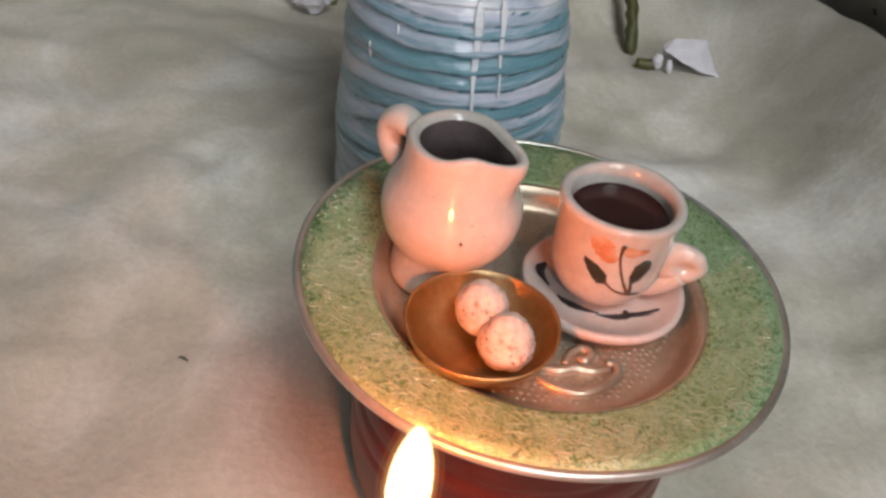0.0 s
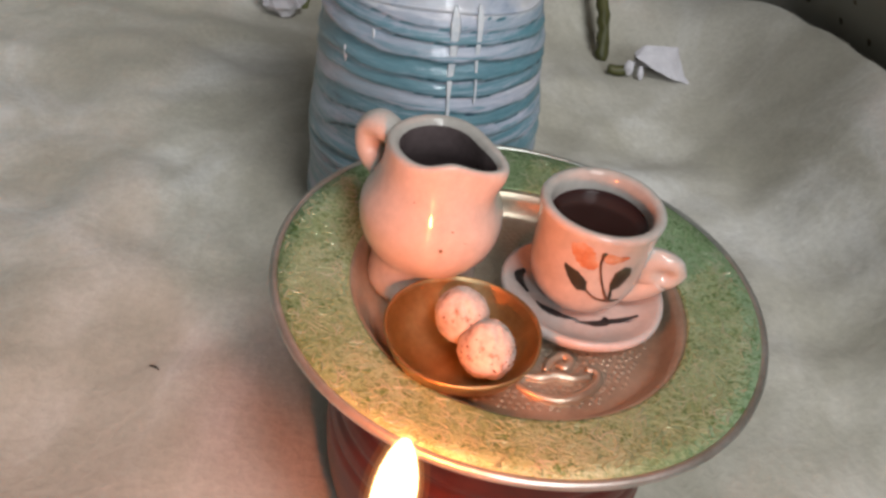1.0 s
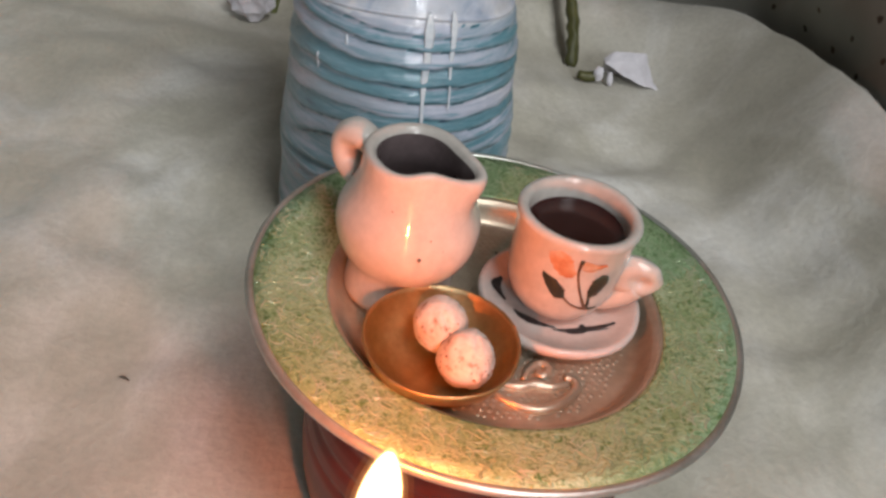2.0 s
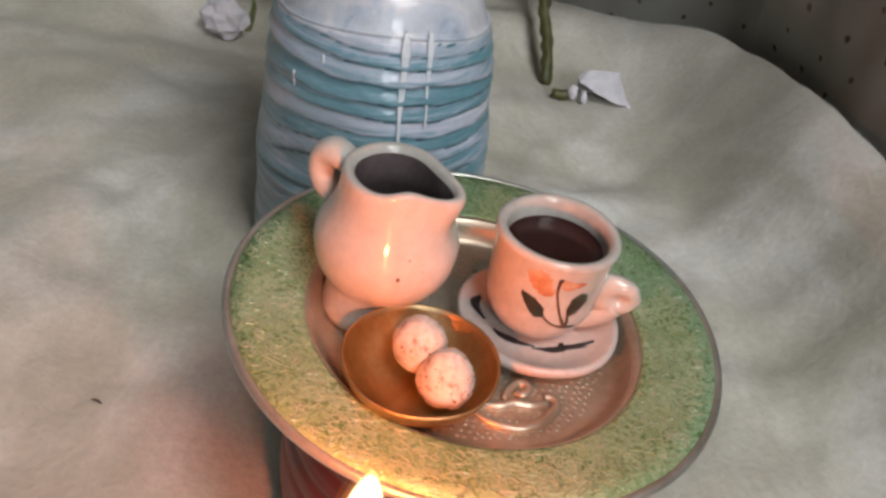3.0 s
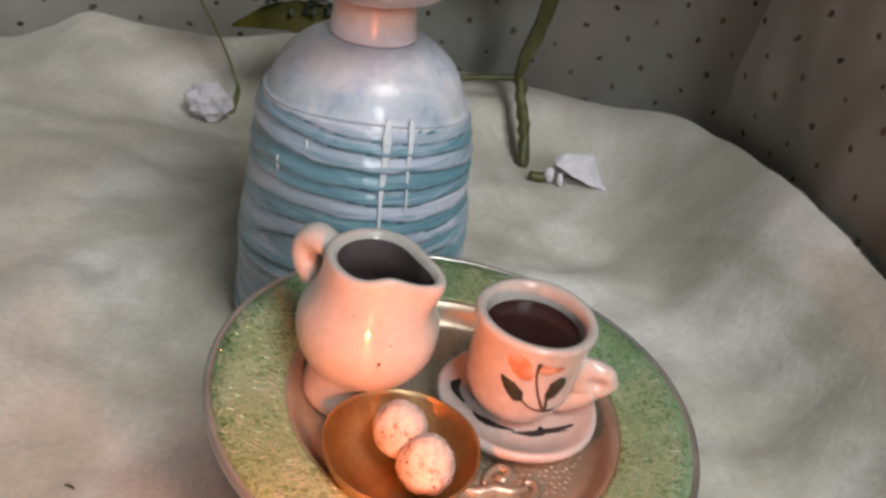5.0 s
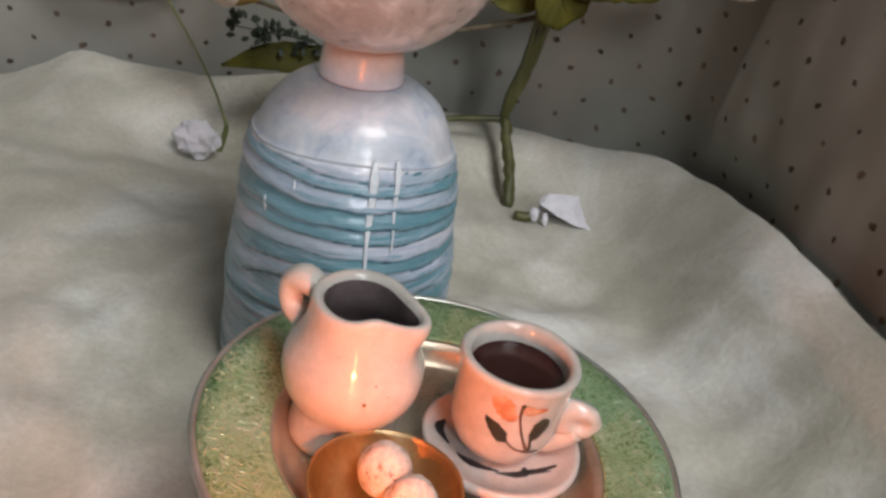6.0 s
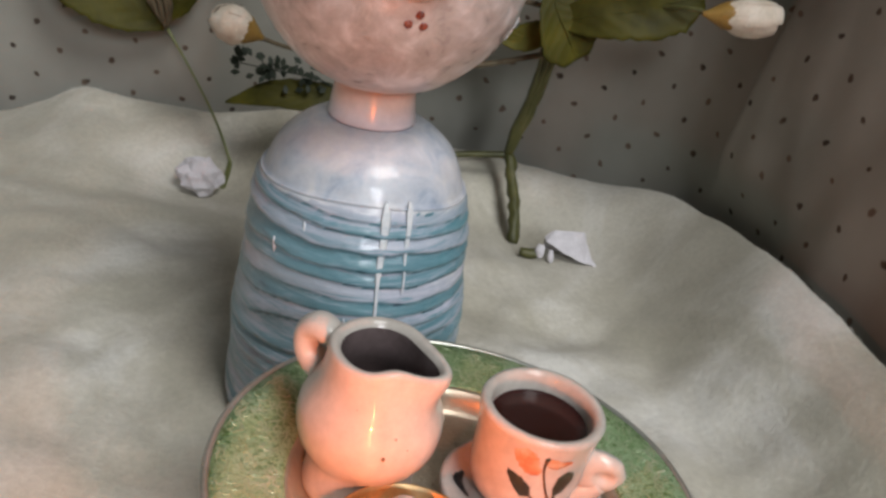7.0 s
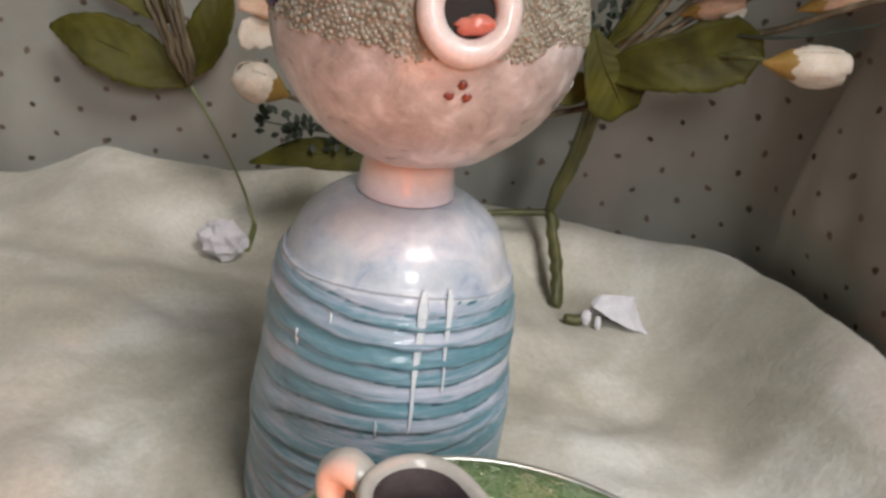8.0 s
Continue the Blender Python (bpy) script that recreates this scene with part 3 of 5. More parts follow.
def build_backdrop():
    plan = [(-95, 67), (-60, 66), (-25, 65), (0, 64.5), (12, 63.8), (20, 61.8), (25.5, 57.8), (28.4, 52), (29.0, 46), (29.0, 41), (29.8, 34), (32.5, 15), (35, -12), (36, -30)]
    line, bm, rows, run = glide([(x, y, 0) for x, y in plan], 22), bmesh.new(), [], 0.0
    uv, where = bm.loops.layers.uv.verify(), {}
    # rows from 26 up are unseen, added to block lamp light at the right
    heights = [-2.9 + 0.5 * k for k in range(57)] + [26.0 + 2.0 * k for k in range(14)]
    for i, p in enumerate(line):
        run += (p - line[i - 1]).length if i else 0.0
        t = (line[min(i + 1, len(line) - 1)] - line[max(i - 1, 0)]).normalized()
        out = Vector((t.y, -t.x, 0))
        row = []
        for z in heights:
            w = 0.6 * noise.noise(Vector((run * 0.10, z * 0.05, 1.0))) + 0.32 * noise.noise(Vector((run * 0.3, z * 0.12, 4)))
            slant = run - 130.8 - (z - 14.5) * 0.18
            w += 1.7 * smooth(-0.7, 0.5, slant) * smooth(5, 10, z) * smooth(11, 2, slant)
            slant = run - 70.0 + (z - 12) * 0.25
            w += 0.35 * math.exp(-(slant / 1.3) ** 2)
            v = bm.verts.new(p + out * w + Vector((0, 0, z)))
            where[v] = (run, z)
            row.append(v)
        rows.append(row)
    skin(bm, rows, False)
    for f in bm.faces:
        for loop in f.loops:
            loop[uv].uv = where[loop.vert]
    ob = tagged(part("backdrop", bm, CLOTH), "off-white cotton cloth printed with small brown dots, hanging in folds", "cloth", kind="structure")
    ob.modifiers.new("thickness", "SOLIDIFY").thickness = 0.0008


build_fleece()
build_backdrop()


# ---- jar under the plate, plate ----
def build_jar():
    t = base("jar", 4.55, 17.0, -0.05, "dark red lacquered jar with turned rings under the plate", "jar")
    prof = [(0, 0), (4.1, 0), (4.25, 0.15)]
    for k in range(60):
        z = 0.3 + k * 0.115
        r = 4.12 + 0.80 * math.sin(min(1.0, z / 7.2) * math.pi) ** 0.8
        groove = 0.10 * max(math.exp(-((z - g) / 0.10) ** 2) for g in (5.9, 5.1, 4.3, 1.6))
        prof.append((r - groove, z))
    prof += [(3.95, 7.4), (3.6, 7.6), (3.0, 7.6), (3.0, 6.5), (0, 6.4)]
    bm = bmesh.new()
    lathe(bm, prof, 96)
    part("vessel", bm, LACQUER, t)
    bm = bmesh.new()
    lathe(bm, [(3.05, 7.6), (3.62, 7.6), (3.58, 7.8), (3.42, 8.0), (3.2, 8.02), (3.08, 7.9), (3.05, 7.6)], 96)
    part("neck_ring", bm, LACQUER, t)


PLATE = (4.5, 17.2)
PLATE_Z = 8.3  # the well's floor


def build_plate():
    t = base("plate", PLATE[0], PLATE[1], PLATE_Z - 0.33, "green enamelled pewter plate with an embossed well, on a jar", "plate")

    def wave(a, r, z):
        k = 1.018 + 0.004 * math.sin(2 * a + 1) + 0.003 * math.sin(5 * a)
        return (r * k * math.cos(a), r * k * math.sin(a), z + 0.04 * smooth(4, 6.5, r) * math.sin(3 * a + 0.6))

    bm = bmesh.new()
    lathe(bm, [(0, 0.33), (1.5, 0.335), (3.0, 0.33), (3.75, 0.33), (3.95, 0.37), (4.12, 0.5), (4.28, 0.78), (4.42, 1.0), (4.56, 1.09), (4.56, 0.97), (4.35, 0.8), (4.15, 0.4), (3.95, 0.12), (3.7, 0.06), (0, 0.06)], 128, wave)
    part("well", bm, PEWTER, t, "brownish pewter well")
    bm = bmesh.new()
    lathe(bm, [(4.53, 0.98), (4.53, 1.085), (4.62, 1.12), (4.9, 1.16), (5.3, 1.22), (5.8, 1.31), (6.36, 1.41), (6.36, 1.31), (5.3, 1.1), (4.53, 0.98)], 160, wave)
    part("rim", bm, ENAMEL, t, "green rubbed enamel rim with worked marks")
    # worked marks struck into the rim
    bm = bmesh.new()
    rng = random.Random(21)
    for k in range(1150):
        a, r = rng.uniform(0, 2 * math.pi), rng.uniform(4.72, 6.28)
        q, bend = a + math.pi / 2 + rng.gauss(0, 0.75), rng.gauss(0, 1.1)
        ln, wd, ht = rng.uniform(0.07, 0.14), rng.uniform(0.018, 0.034), rng.uniform(0.016, 0.033)
        x, y, rows = r * math.cos(a), r * math.sin(a), []
        for n in range(5):
            rr, aa = min(6.3, max(4.66, math.hypot(x, y))), math.atan2(y, x)
            z = np.interp(rr, [4.62, 4.9, 5.3, 5.8, 6.36], [1.12, 1.16, 1.22, 1.31, 1.41])
            c, w = Vector(wave(aa, rr, z)), Vector((-math.sin(q), math.cos(q), 0)) * wd * (1, 1.2, 1.2, 1, 0.4)[n]
            rows.append([bm.verts.new(c + w - Vector((0, 0, 0.012))), bm.verts.new(c + Vector((0, 0, ht * (0.3, 1, 1, 1, 0.3)[n]))), bm.verts.new(c - w - Vector((0, 0, 0.012)))])
            x, y, q = x + ln * math.cos(q), y + ln * math.sin(q), q + bend * 0.5
        skin(bm, rows, False)
    tagged(part("chasing", bm, MARK, t, "small raised light marks"), kind="stuff")
    bm = bmesh.new()
    ring = [(6.46 + 0.115 * math.cos(b), 1.33 + 0.125 * math.sin(b)) for b in [2 * math.pi * k / 12 for k in range(13)]]
    lathe(bm, ring, 160, wave)
    part("rolled_edge", bm, PEWTER_EDGE, t, "silvery rolled edge")
    # beaded ground of the well
    bm = bmesh.new()
    for iy in range(-20, 21):
        for ix in range(-20, 21):
            x, y = (ix + 0.5 * (iy % 2)) * 0.215, iy * 0.19
            if math.hypot(x, y) > 3.72:
                continue
            x, y, r = x + random.uniform(-0.045, 0.045), y + random.uniform(-0.045, 0.045), random.uniform(0.075, 0.108)
            low = [bm.verts.new((x + r * math.cos(a), y + r * math.sin(a), 0.325)) for a in [math.pi / 3 * k for k in range(6)]]
            mid = [bm.verts.new((x + 0.65 * r * math.cos(a), y + 0.65 * r * math.sin(a), 0.325 + 0.02)) for a in [math.pi / 3 * k for k in range(6)]]
            tip = bm.verts.new((x, y, 0.352))
            skin(bm, [low, mid, [tip] * 6])
    tagged(part("beading", bm, PEWTER, t, "rows of small embossed beads"), kind="stuff")
    scrolls = [
        [(-0.33, -2.72), (0.0, -3.08), (0.48, -3.30), (0.98, -3.32), (1.55, -3.02), (1.95, -2.56), (1.92, -2.27), (1.7, -2.2)],
        [(0.58, -2.38), (0.77, -2.02), (1.1, -1.78), (1.31, -1.95), (1.12, -2.2), (0.95, -2.1)],
        [(-0.1, -2.55), (0.41, -2.62), (0.87, -2.5), (1.3, -2.55), (1.75, -2.42)],
        [(-2.6, 0.3), (-2.9, 1.0), (-2.5, 1.7), (-1.8, 1.8), (-1.6, 1.3)],
        [(0.4, 2.7), (1.2, 2.9), (1.9, 2.4), (1.8, 1.8), (1.3, 1.8)],
        [(2.6, -0.9), (3.1, -0.2), (2.9, 0.6), (2.4, 0.8)],
    ]
    for s in scrolls:
        bm = bmesh.new()
        tube(bm, [(x, y, 0.36) for x, y in s], [0.09, 0.14, 0.16, 0.14, 0.11], 10, 7)
        part("embossed_scroll", bm, PEWTER, t)


build_jar()
build_plate()


# ---- jug ----
def build_jug():
    t = base("jug", 1.85, 18.10, PLATE_Z, "small white glazed jug with pinched spout, in the plate", "jug")
    spout = radians(-27)

    def pinch(a, r, z):
        d = (a - spout + math.pi) % (2 * math.pi) - math.pi
        w = smooth(3.35, 4.75, z) * math.exp(-(d / 0.40) ** 2)
        side = smooth(3.5, 4.8, z) * math.exp(-((abs(d) - 0.95) / 0.4) ** 2)
        r = r + 0.44 * w - 0.06 * side
        wob = 1 + 0.012 * math.sin(2 * a + z) + 0.006 * math.sin(5 * a)
        return (r * wob * math.cos(a), r * wob * math.sin(a), 0.905 * (z - 0.05 * w + side * (0.20 if d < 0 else -0.03)))

    bm = bmesh.new()
    out = [(0, 0.08), (1.0, 0.08), (1.2, 0.0), (1.42, 0.02), (1.50, 0.12), (1.50, 0.3), (1.47, 0.6), (1.42, 0.9), (1.39, 1.12), (1.44, 1.27), (1.60, 1.50), (1.77, 1.82), (1.87, 2.18), (1.91, 2.56), (1.88, 2.92), (1.78, 3.22), (1.65, 3.5), (1.55, 3.75), (1.48, 3.97), (1.44, 4.25), (1.42, 4.5), (1.42, 4.75)]
    lathe(bm, out + [(1.40, 4.86), (1.35, 4.92), (1.25, 4.92), (1.15, 4.86), (1.09, 4.72)], 96, pinch)
    part("vessel", bm, GLAZE, t)
    # inside wall in a much darker colour than the outer wall
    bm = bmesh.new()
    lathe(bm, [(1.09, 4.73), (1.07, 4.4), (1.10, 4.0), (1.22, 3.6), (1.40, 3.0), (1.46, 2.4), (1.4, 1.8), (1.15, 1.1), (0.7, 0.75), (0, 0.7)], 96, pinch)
    part("inner_wall", bm, GLAZE_IN, t, "inside wall, darker than the outside")
    bm = bmesh.new()
    side = Vector((math.cos(radians(143)), math.sin(radians(143)), 0))
    pts = [side * r + Vector((0, 0, z)) for r, z in ((1.34, 3.96), (1.66, 4.07), (2.00, 4.10), (2.25, 3.88), (2.27, 3.50), (2.08, 3.15), (1.62, 2.88))]
    tube(bm, pts, [0.36, 0.43, 0.46, 0.44, 0.44, 0.46, 0.5], 16, 6, 0.80, up=side.cross(Vector((0, 0, 1))))
    part("handle", bm, GLAZE, t)
    for a, z, r in ((-84, 2.5, 0.05), (-77, 3.05, 0.025), (-66, 2.7, 0.018), (-96, 1.5, 0.02), (-112, 3.6, 0.02)):
        bm = bmesh.new()
        ring = np.interp(z, [p[1] for p in out[5:]], [p[0] for p in out[5:]])
        blob(bm, (ring * math.cos(radians(a)), ring * math.sin(radians(a)), z), (r, r, r), 8, 5)
        part("brown_fleck", bm, BROWN_SPOT, t)


build_jug()

# ---- cup and saucer ----
SAUCER = (6.34, 17.53)
CUP = (6.22, 17.72)
CUP_Z = PLATE_Z + 0.36
CUP_OUT = [(0.80, 0.0), (0.95, 0.05), (1.10, 0.2), (1.30, 0.45), (1.45, 0.8), (1.52, 1.2), (1.54, 1.7), (1.56, 2.2), (1.61, 2.65), (1.66, 2.95)]


def cup_spot(angle, z, lift=0.012):
    r = np.interp(z, [p[1] for p in CUP_OUT], [p[0] for p in CUP_OUT]) + lift
    return Vector((r * math.cos(radians(angle)), r * math.sin(radians(angle)), z))


def brush_on_cup(name, line, widths, mat, parent):
    """A painted stroke that follows the cup's wall: (angle, height) along its middle."""
    mids = glide([(a, z * 36, 0) for a, z in line], 8)
    bm, rows = bmesh.new(), []
    for i, p in enumerate(mids):
        t = (mids[min(i + 1, len(mids) - 1)] - mids[max(i - 1, 0)]).normalized()
        s = Vector((-t.y, t.x, 0))
        u = i / (len(mids) - 1) * (len(widths) - 1)
        k = min(int(u), len(widths) - 2)
        w = (widths[k] + (widths[k + 1] - widths[k]) * (u - k)) * 36 * (1 + 0.25 * noise.noise(Vector((i * 0.5, len(name), 0))))
        row = []
        for j in range(5):
            q = p + s * w * (j / 2 - 1)
            row.append(bm.verts.new(cup_spot(q.x, q.y / 36, 0.022 if 0 < j < 4 else 0.002)))
        rows.append(row)
    skin(bm, rows, False)
    part(name, bm, mat, parent)


def build_cup():
    t = base("cup", CUP[0], CUP[1], CUP_Z, "small white glazed cup painted with olive twig, holding dark drink", "cup")

    def wob(a, r, z):
        k = 1 + 0.012 * math.sin(2 * a + 0.5) + 0.006 * math.sin(3 * a + z)
        return (r * k * math.cos(a), r * k * math.sin(a), z + 0.03 * math.sin(2 * a) * smooth(2, 3, z))

    bm = bmesh.new()
    lathe(bm, [(0, 0.03)] + CUP_OUT + [(1.67, 3.05), (1.63, 3.12), (1.54, 3.15), (1.44, 3.12), (1.37, 3.03), (1.33, 2.8), (1.31, 2.3), (1.28, 1.5), (1.1, 0.7), (0.6, 0.35), (0, 0.3)], 96, wob)
    part("vessel", bm, GLAZE, t)
    bm = bmesh.new()
    side = Vector((math.cos(radians(-14)), math.sin(radians(-14)), 0))
    flank = Vector((side.y, -side.x, 0))
    blob(bm, side * 1.86 + Vector((0, 0, 1.47)), (0.84, 0.40, 0.64), 40, 28, 0.08, 1.5, turn=Euler((0, 0, radians(-14))).to_matrix())
    for v in bm.verts:  # a shallow thumb hollow on each flank
        u, n, z = v.co.dot(side), v.co.dot(flank), v.co.z
        v.co -= flank * (n * 0.62 * math.exp(-((u - 2.1) / 0.25) ** 2 - ((z - 1.47) / 0.21) ** 2))
    tube(bm, [side * r + Vector((0, 0, z)) for r, z in ((2.05, 1.15), (1.75, 0.82), (1.35, 0.5), (1.0, 0.32))], [0.36, 0.38, 0.34, 0.26], 14, 5, up=side.cross(Vector((0, 0, 1))))
    part("handle", bm, GLAZE, t)
    bm = bmesh.new()
    lathe(bm, [(0, 2.56), (1.0, 2.56), (1.25, 2.565), (1.335, 2.60)], 64, wob)
    part("drink", bm, DRINK, t, "still dark red drink")
    brush_on_cup("olive", [(-128, 1.98), (-119, 1.78), (-109, 1.5), (-101, 1.36)], [0.07, 0.21, 0.27, 0.27, 0.21, 0.05], OLIVE_PAINT, t)
    brush_on_cup("olive", [(-66, 2.18), (-68, 1.95), (-72, 1.65), (-76, 1.42)], [0.08, 0.23, 0.27, 0.24, 0.18, 0.06], OLIVE_PAINT, t)
    brush_on_cup("stalk", [(-95, 2.62), (-95, 2.3), (-91, 1.9), (-85, 1.5), (-77, 1.1), (-72, 0.95)], [0.06, 0.035, 0.03, 0.035, 0.05, 0.07], STALK_PAINT, t)
    brush_on_cup("stalk", [(-101, 1.36), (-90, 1.12), (-76, 0.98)], [0.03, 0.035, 0.05], STALK_PAINT, t)
    brush_on_cup("stalk", [(-76, 1.42), (-74, 1.2), (-72, 0.98), (-60, 0.95)], [0.04, 0.05, 0.06, 0.02], OLIVE_PAINT, t)
    brush_on_cup("stalk_tip", [(-96, 2.72), (-94, 2.6)], [0.04, 0.07, 0.05], OLIVE_PAINT, t)
    brush_on_cup("red_dab", [(-122, 2.78), (-117, 2.55), (-108, 2.3), (-98, 2.15)], [0.2, 0.34, 0.36, 0.26, 0.1], RED_PAINT, t)
    brush_on_cup("red_dab", [(-94, 2.6), (-84, 2.48), (-70, 2.55)], [0.1, 0.17, 0.12, 0.04], RED_PAINT, t)
    brush_on_cup("red_dab", [(-150, 2.4), (-145, 2.3)], [0.03, 0.06, 0.03], RED_PAINT, t)


def build_saucer():
    t = base("saucer", SAUCER[0], SAUCER[1], PLATE_Z + 0.07, "white glazed saucer with black brush strokes, under the cup", "saucer")
    shape = [(1.2, 0.25), (1.5, 0.31), (1.85, 0.46), (2.08, 0.62)]

    def wob(a, r, z):
        k = 1.06 + 0.012 * math.sin(2 * a) + 0.008 * math.sin(5 * a)
        return (r * k * math.cos(a), r * k * math.sin(a), z)

    bm = bmesh.new()
    lathe(bm, [(0, 0.0), (1.25, 0.0), (1.4, 0.03), (1.85, 0.14), (2.1, 0.32), (2.18, 0.48), (2.17, 0.58), (2.1, 0.63), (2.0, 0.60), (1.8, 0.46), (1.5, 0.32), (1.2, 0.26), (0, 0.25)], 96, wob)
    part("dish", bm, BISQUE, t)
    for line, w in (([(-1.3, -0.42), (-1.05, -0.66), (-0.65, -0.86), (-0.2, -0.98)], [0.03, 0.12, 0.14, 0.08, 0.03]), ([(-0.3, -1.06), (0.3, -1.06), (0.8, -0.9), (1.5, -0.72)], [0.03, 0.10, 0.12, 0.09, 0.05]), ([(0.55, -0.78), (0.7, -0.96), (1.3, -0.92)], [0.09, 0.06, 0.02]),
                    ([(-1.55, 0.75), (-1.75, 0.35), (-1.5, -0.1)], [0.05, 0.16, 0.04])):
        mids, bm, rows = glide([(x, y, 0) for x, y in line], 7), bmesh.new(), []
        for i, p in enumerate(mids):
            d = (mids[min(i + 1, len(mids) - 1)] - mids[max(i - 1, 0)]).normalized()
            s = Vector((-d.y, d.x, 0)) * np.interp(i / (len(mids) - 1), np.linspace(0, 1, len(w)), w) * (1 + 0.3 * noise.noise(Vector((i * 0.6, p.x, 2))))
            row = []
            for j in range(5):
                q = p + s * (j / 2 - 1)
                z = np.interp(math.hypot(q.x, q.y), [a for a, b in shape], [b for a, b in shape])
                row.append(bm.verts.new((q.x, q.y, z + (0.028 if 0 < j < 4 else 0.008))))
            rows.append(row)
        skin(bm, rows, False)
        part("brush_stroke", bm, BLACK_PAINT, t)


build_saucer()
build_cup()


# ---- brass bowl and nuts ----
BOWL = (2.78, 14.90)


def build_bowl():
    t = base("bowl", BOWL[0], BOWL[1], PLATE_Z + 0.07, "small worn brass bowl holding two nuts, in the plate", "bowl")

    def dent(a, r, z):
        k = 1 + 0.012 * math.sin(2 * a + 0.4) + 0.006 * math.sin(5 * a)
        return (r * k * math.cos(a), r * k * math.sin(a), z + 0.02 * math.sin(3 * a))

    bm = bmesh.new()
    lathe(bm, [(0, 0), (0.7, 0.0), (1.1, 0.08), (1.5, 0.32), (1.78, 0.66), (1.93, 1.02), (1.97, 1.14), (1.95, 1.17), (1.90, 1.15), (1.86, 1.03), (1.71, 0.70), (1.44, 0.40), (1.05, 0.17), (0.7, 0.10), (0, 0.09)], 96, dent)
    part("dish", bm, BRASS, t)


def build_nut(x, y, z, size, turn, seed):
    bm, rows = bmesh.new(), []
    seg, rings = 40, 26
    m = Euler([radians(v) for v in turn]).to_matrix()
    for i in range(rings + 1):
        th = math.pi * i / rings
        row = []
        for j in range(seg):
            a = 2 * math.pi * j / seg
            d = Vector((math.sin(th) * math.cos(a), math.sin(th) * math.sin(a), math.cos(th)))
            k = 1 + 0.05 * noise.noise(d * 1.6 + Vector((seed, 0, 0))) + 0.035 * noise.noise(d * 4 + Vector((seed, 3, 0))) + 0.022 * noise.noise(d * 10)
            k -= 0.07 * math.exp(-(d.x / 0.09) ** 2) * smooth(0.2, -0.5, d.y) + 0.05 * math.exp(-((d.z - 0.35) / 0.08) ** 2) * smooth(0.1, -0.6, d.y) * (1 if d.x > 0 else 0.2)
            row.append(m @ Vector((d.x * 0.96, d.y, d.z * (1.0 + 0.10 * d.z))) * k * size)
        rows.append([bm.verts.new(row[0])] * seg if i in (0, rings) else [bm.verts.new(p) for p in row])
    skin(bm, rows)
    low = min(v.co.z for v in bm.verts)
    t = base("nut", x, y, z + low, "round cream sugared nut with brown specks, in a brass bowl", "nut", "nuts in the bowl")
    bmesh.ops.translate(bm, verts=bm.verts, vec=(0, 0, -low))
    part("kernel", bm, NUT, t)
    rng = random.Random(seed)
    for k in range(26):
        d = Vector((rng.gauss(0, 1), rng.gauss(-0.6, 0.8), abs(rng.gauss(0, 1)))).normalized()
        bm2 = bmesh.new()
        blob(bm2, d * size * 0.985 + Vector((0, 0, -low)), [rng.uniform(0.018, 0.038)] * 3, 6, 4)
        part("speck", bm2, BROWN_SPOT, t)


build_bowl()
build_nut(2.80, 15.52, 9.36, 0.73, (12, -14, 20), 3)
build_nut(3.38, 14.50, 9.22, 0.735, (-8, 10, 8), 8)


# ---- candle ----
def build_candle():
    t = base("candle", FLAME[0], FLAME[1], -0.05, "lit slim cream candle in front of the plate", "candle")
    bm = bmesh.new()
    lathe(bm, [(0, 0), (0.85, 0), (0.85, 0.3), (0.62, 0.5), (0.58, 3.0), (0.50, 9.4), (0.44, 9.6), (0.36, 9.62), (0.25, 9.5), (0, 9.45)], 40, lambda a, r, z: (r * (1 + 0.03 * math.sin(3 * a + z)) * math.cos(a), r * (1 + 0.03 * math.sin(3 * a + z)) * math.sin(a), z))
    part("wax", bm, WAX, t)
    bm = bmesh.new()
    tube(bm, [(0, 0, 9.4), (0.02, 0, 9.9), (0.06, 0.02, 10.3)], [0.06, 0.06, 0.05], 8, 4)
    part("wick", bm, WICK, t)
    bm = bmesh.new()
    prof = [(0, 9.93), (0.16, 10.0), (0.30, 10.2), (0.39, 10.55), (0.41, 10.95), (0.39, 11.35), (0.34, 11.75), (0.27, 12.1), (0.19, 12.38), (0.11, 12.58), (0, 12.68)]
    lathe(bm, prof, 24, lambda a, r, z: (r * math.cos(a) + 0.02 * (z - 10), r * math.sin(a), z))
    ob = part("flame", bm, FLAME_GLOW, t, "bright yellow candle flame")
    ob.visible_shadow = False
    # emissive shells added round the flame in place of its bloom
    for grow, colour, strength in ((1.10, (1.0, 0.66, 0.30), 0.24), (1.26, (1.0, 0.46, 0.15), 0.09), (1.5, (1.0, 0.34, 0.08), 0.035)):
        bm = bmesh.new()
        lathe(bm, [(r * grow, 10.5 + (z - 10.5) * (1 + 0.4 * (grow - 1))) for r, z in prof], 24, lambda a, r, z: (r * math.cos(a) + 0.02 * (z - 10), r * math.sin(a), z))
        ob = part("flame_bloom_shell", bm, bloom_shell_material("flame_bloom_shell", colour, strength), t, "faint orange bloom shell added round the flame")
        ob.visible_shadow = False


build_candle()


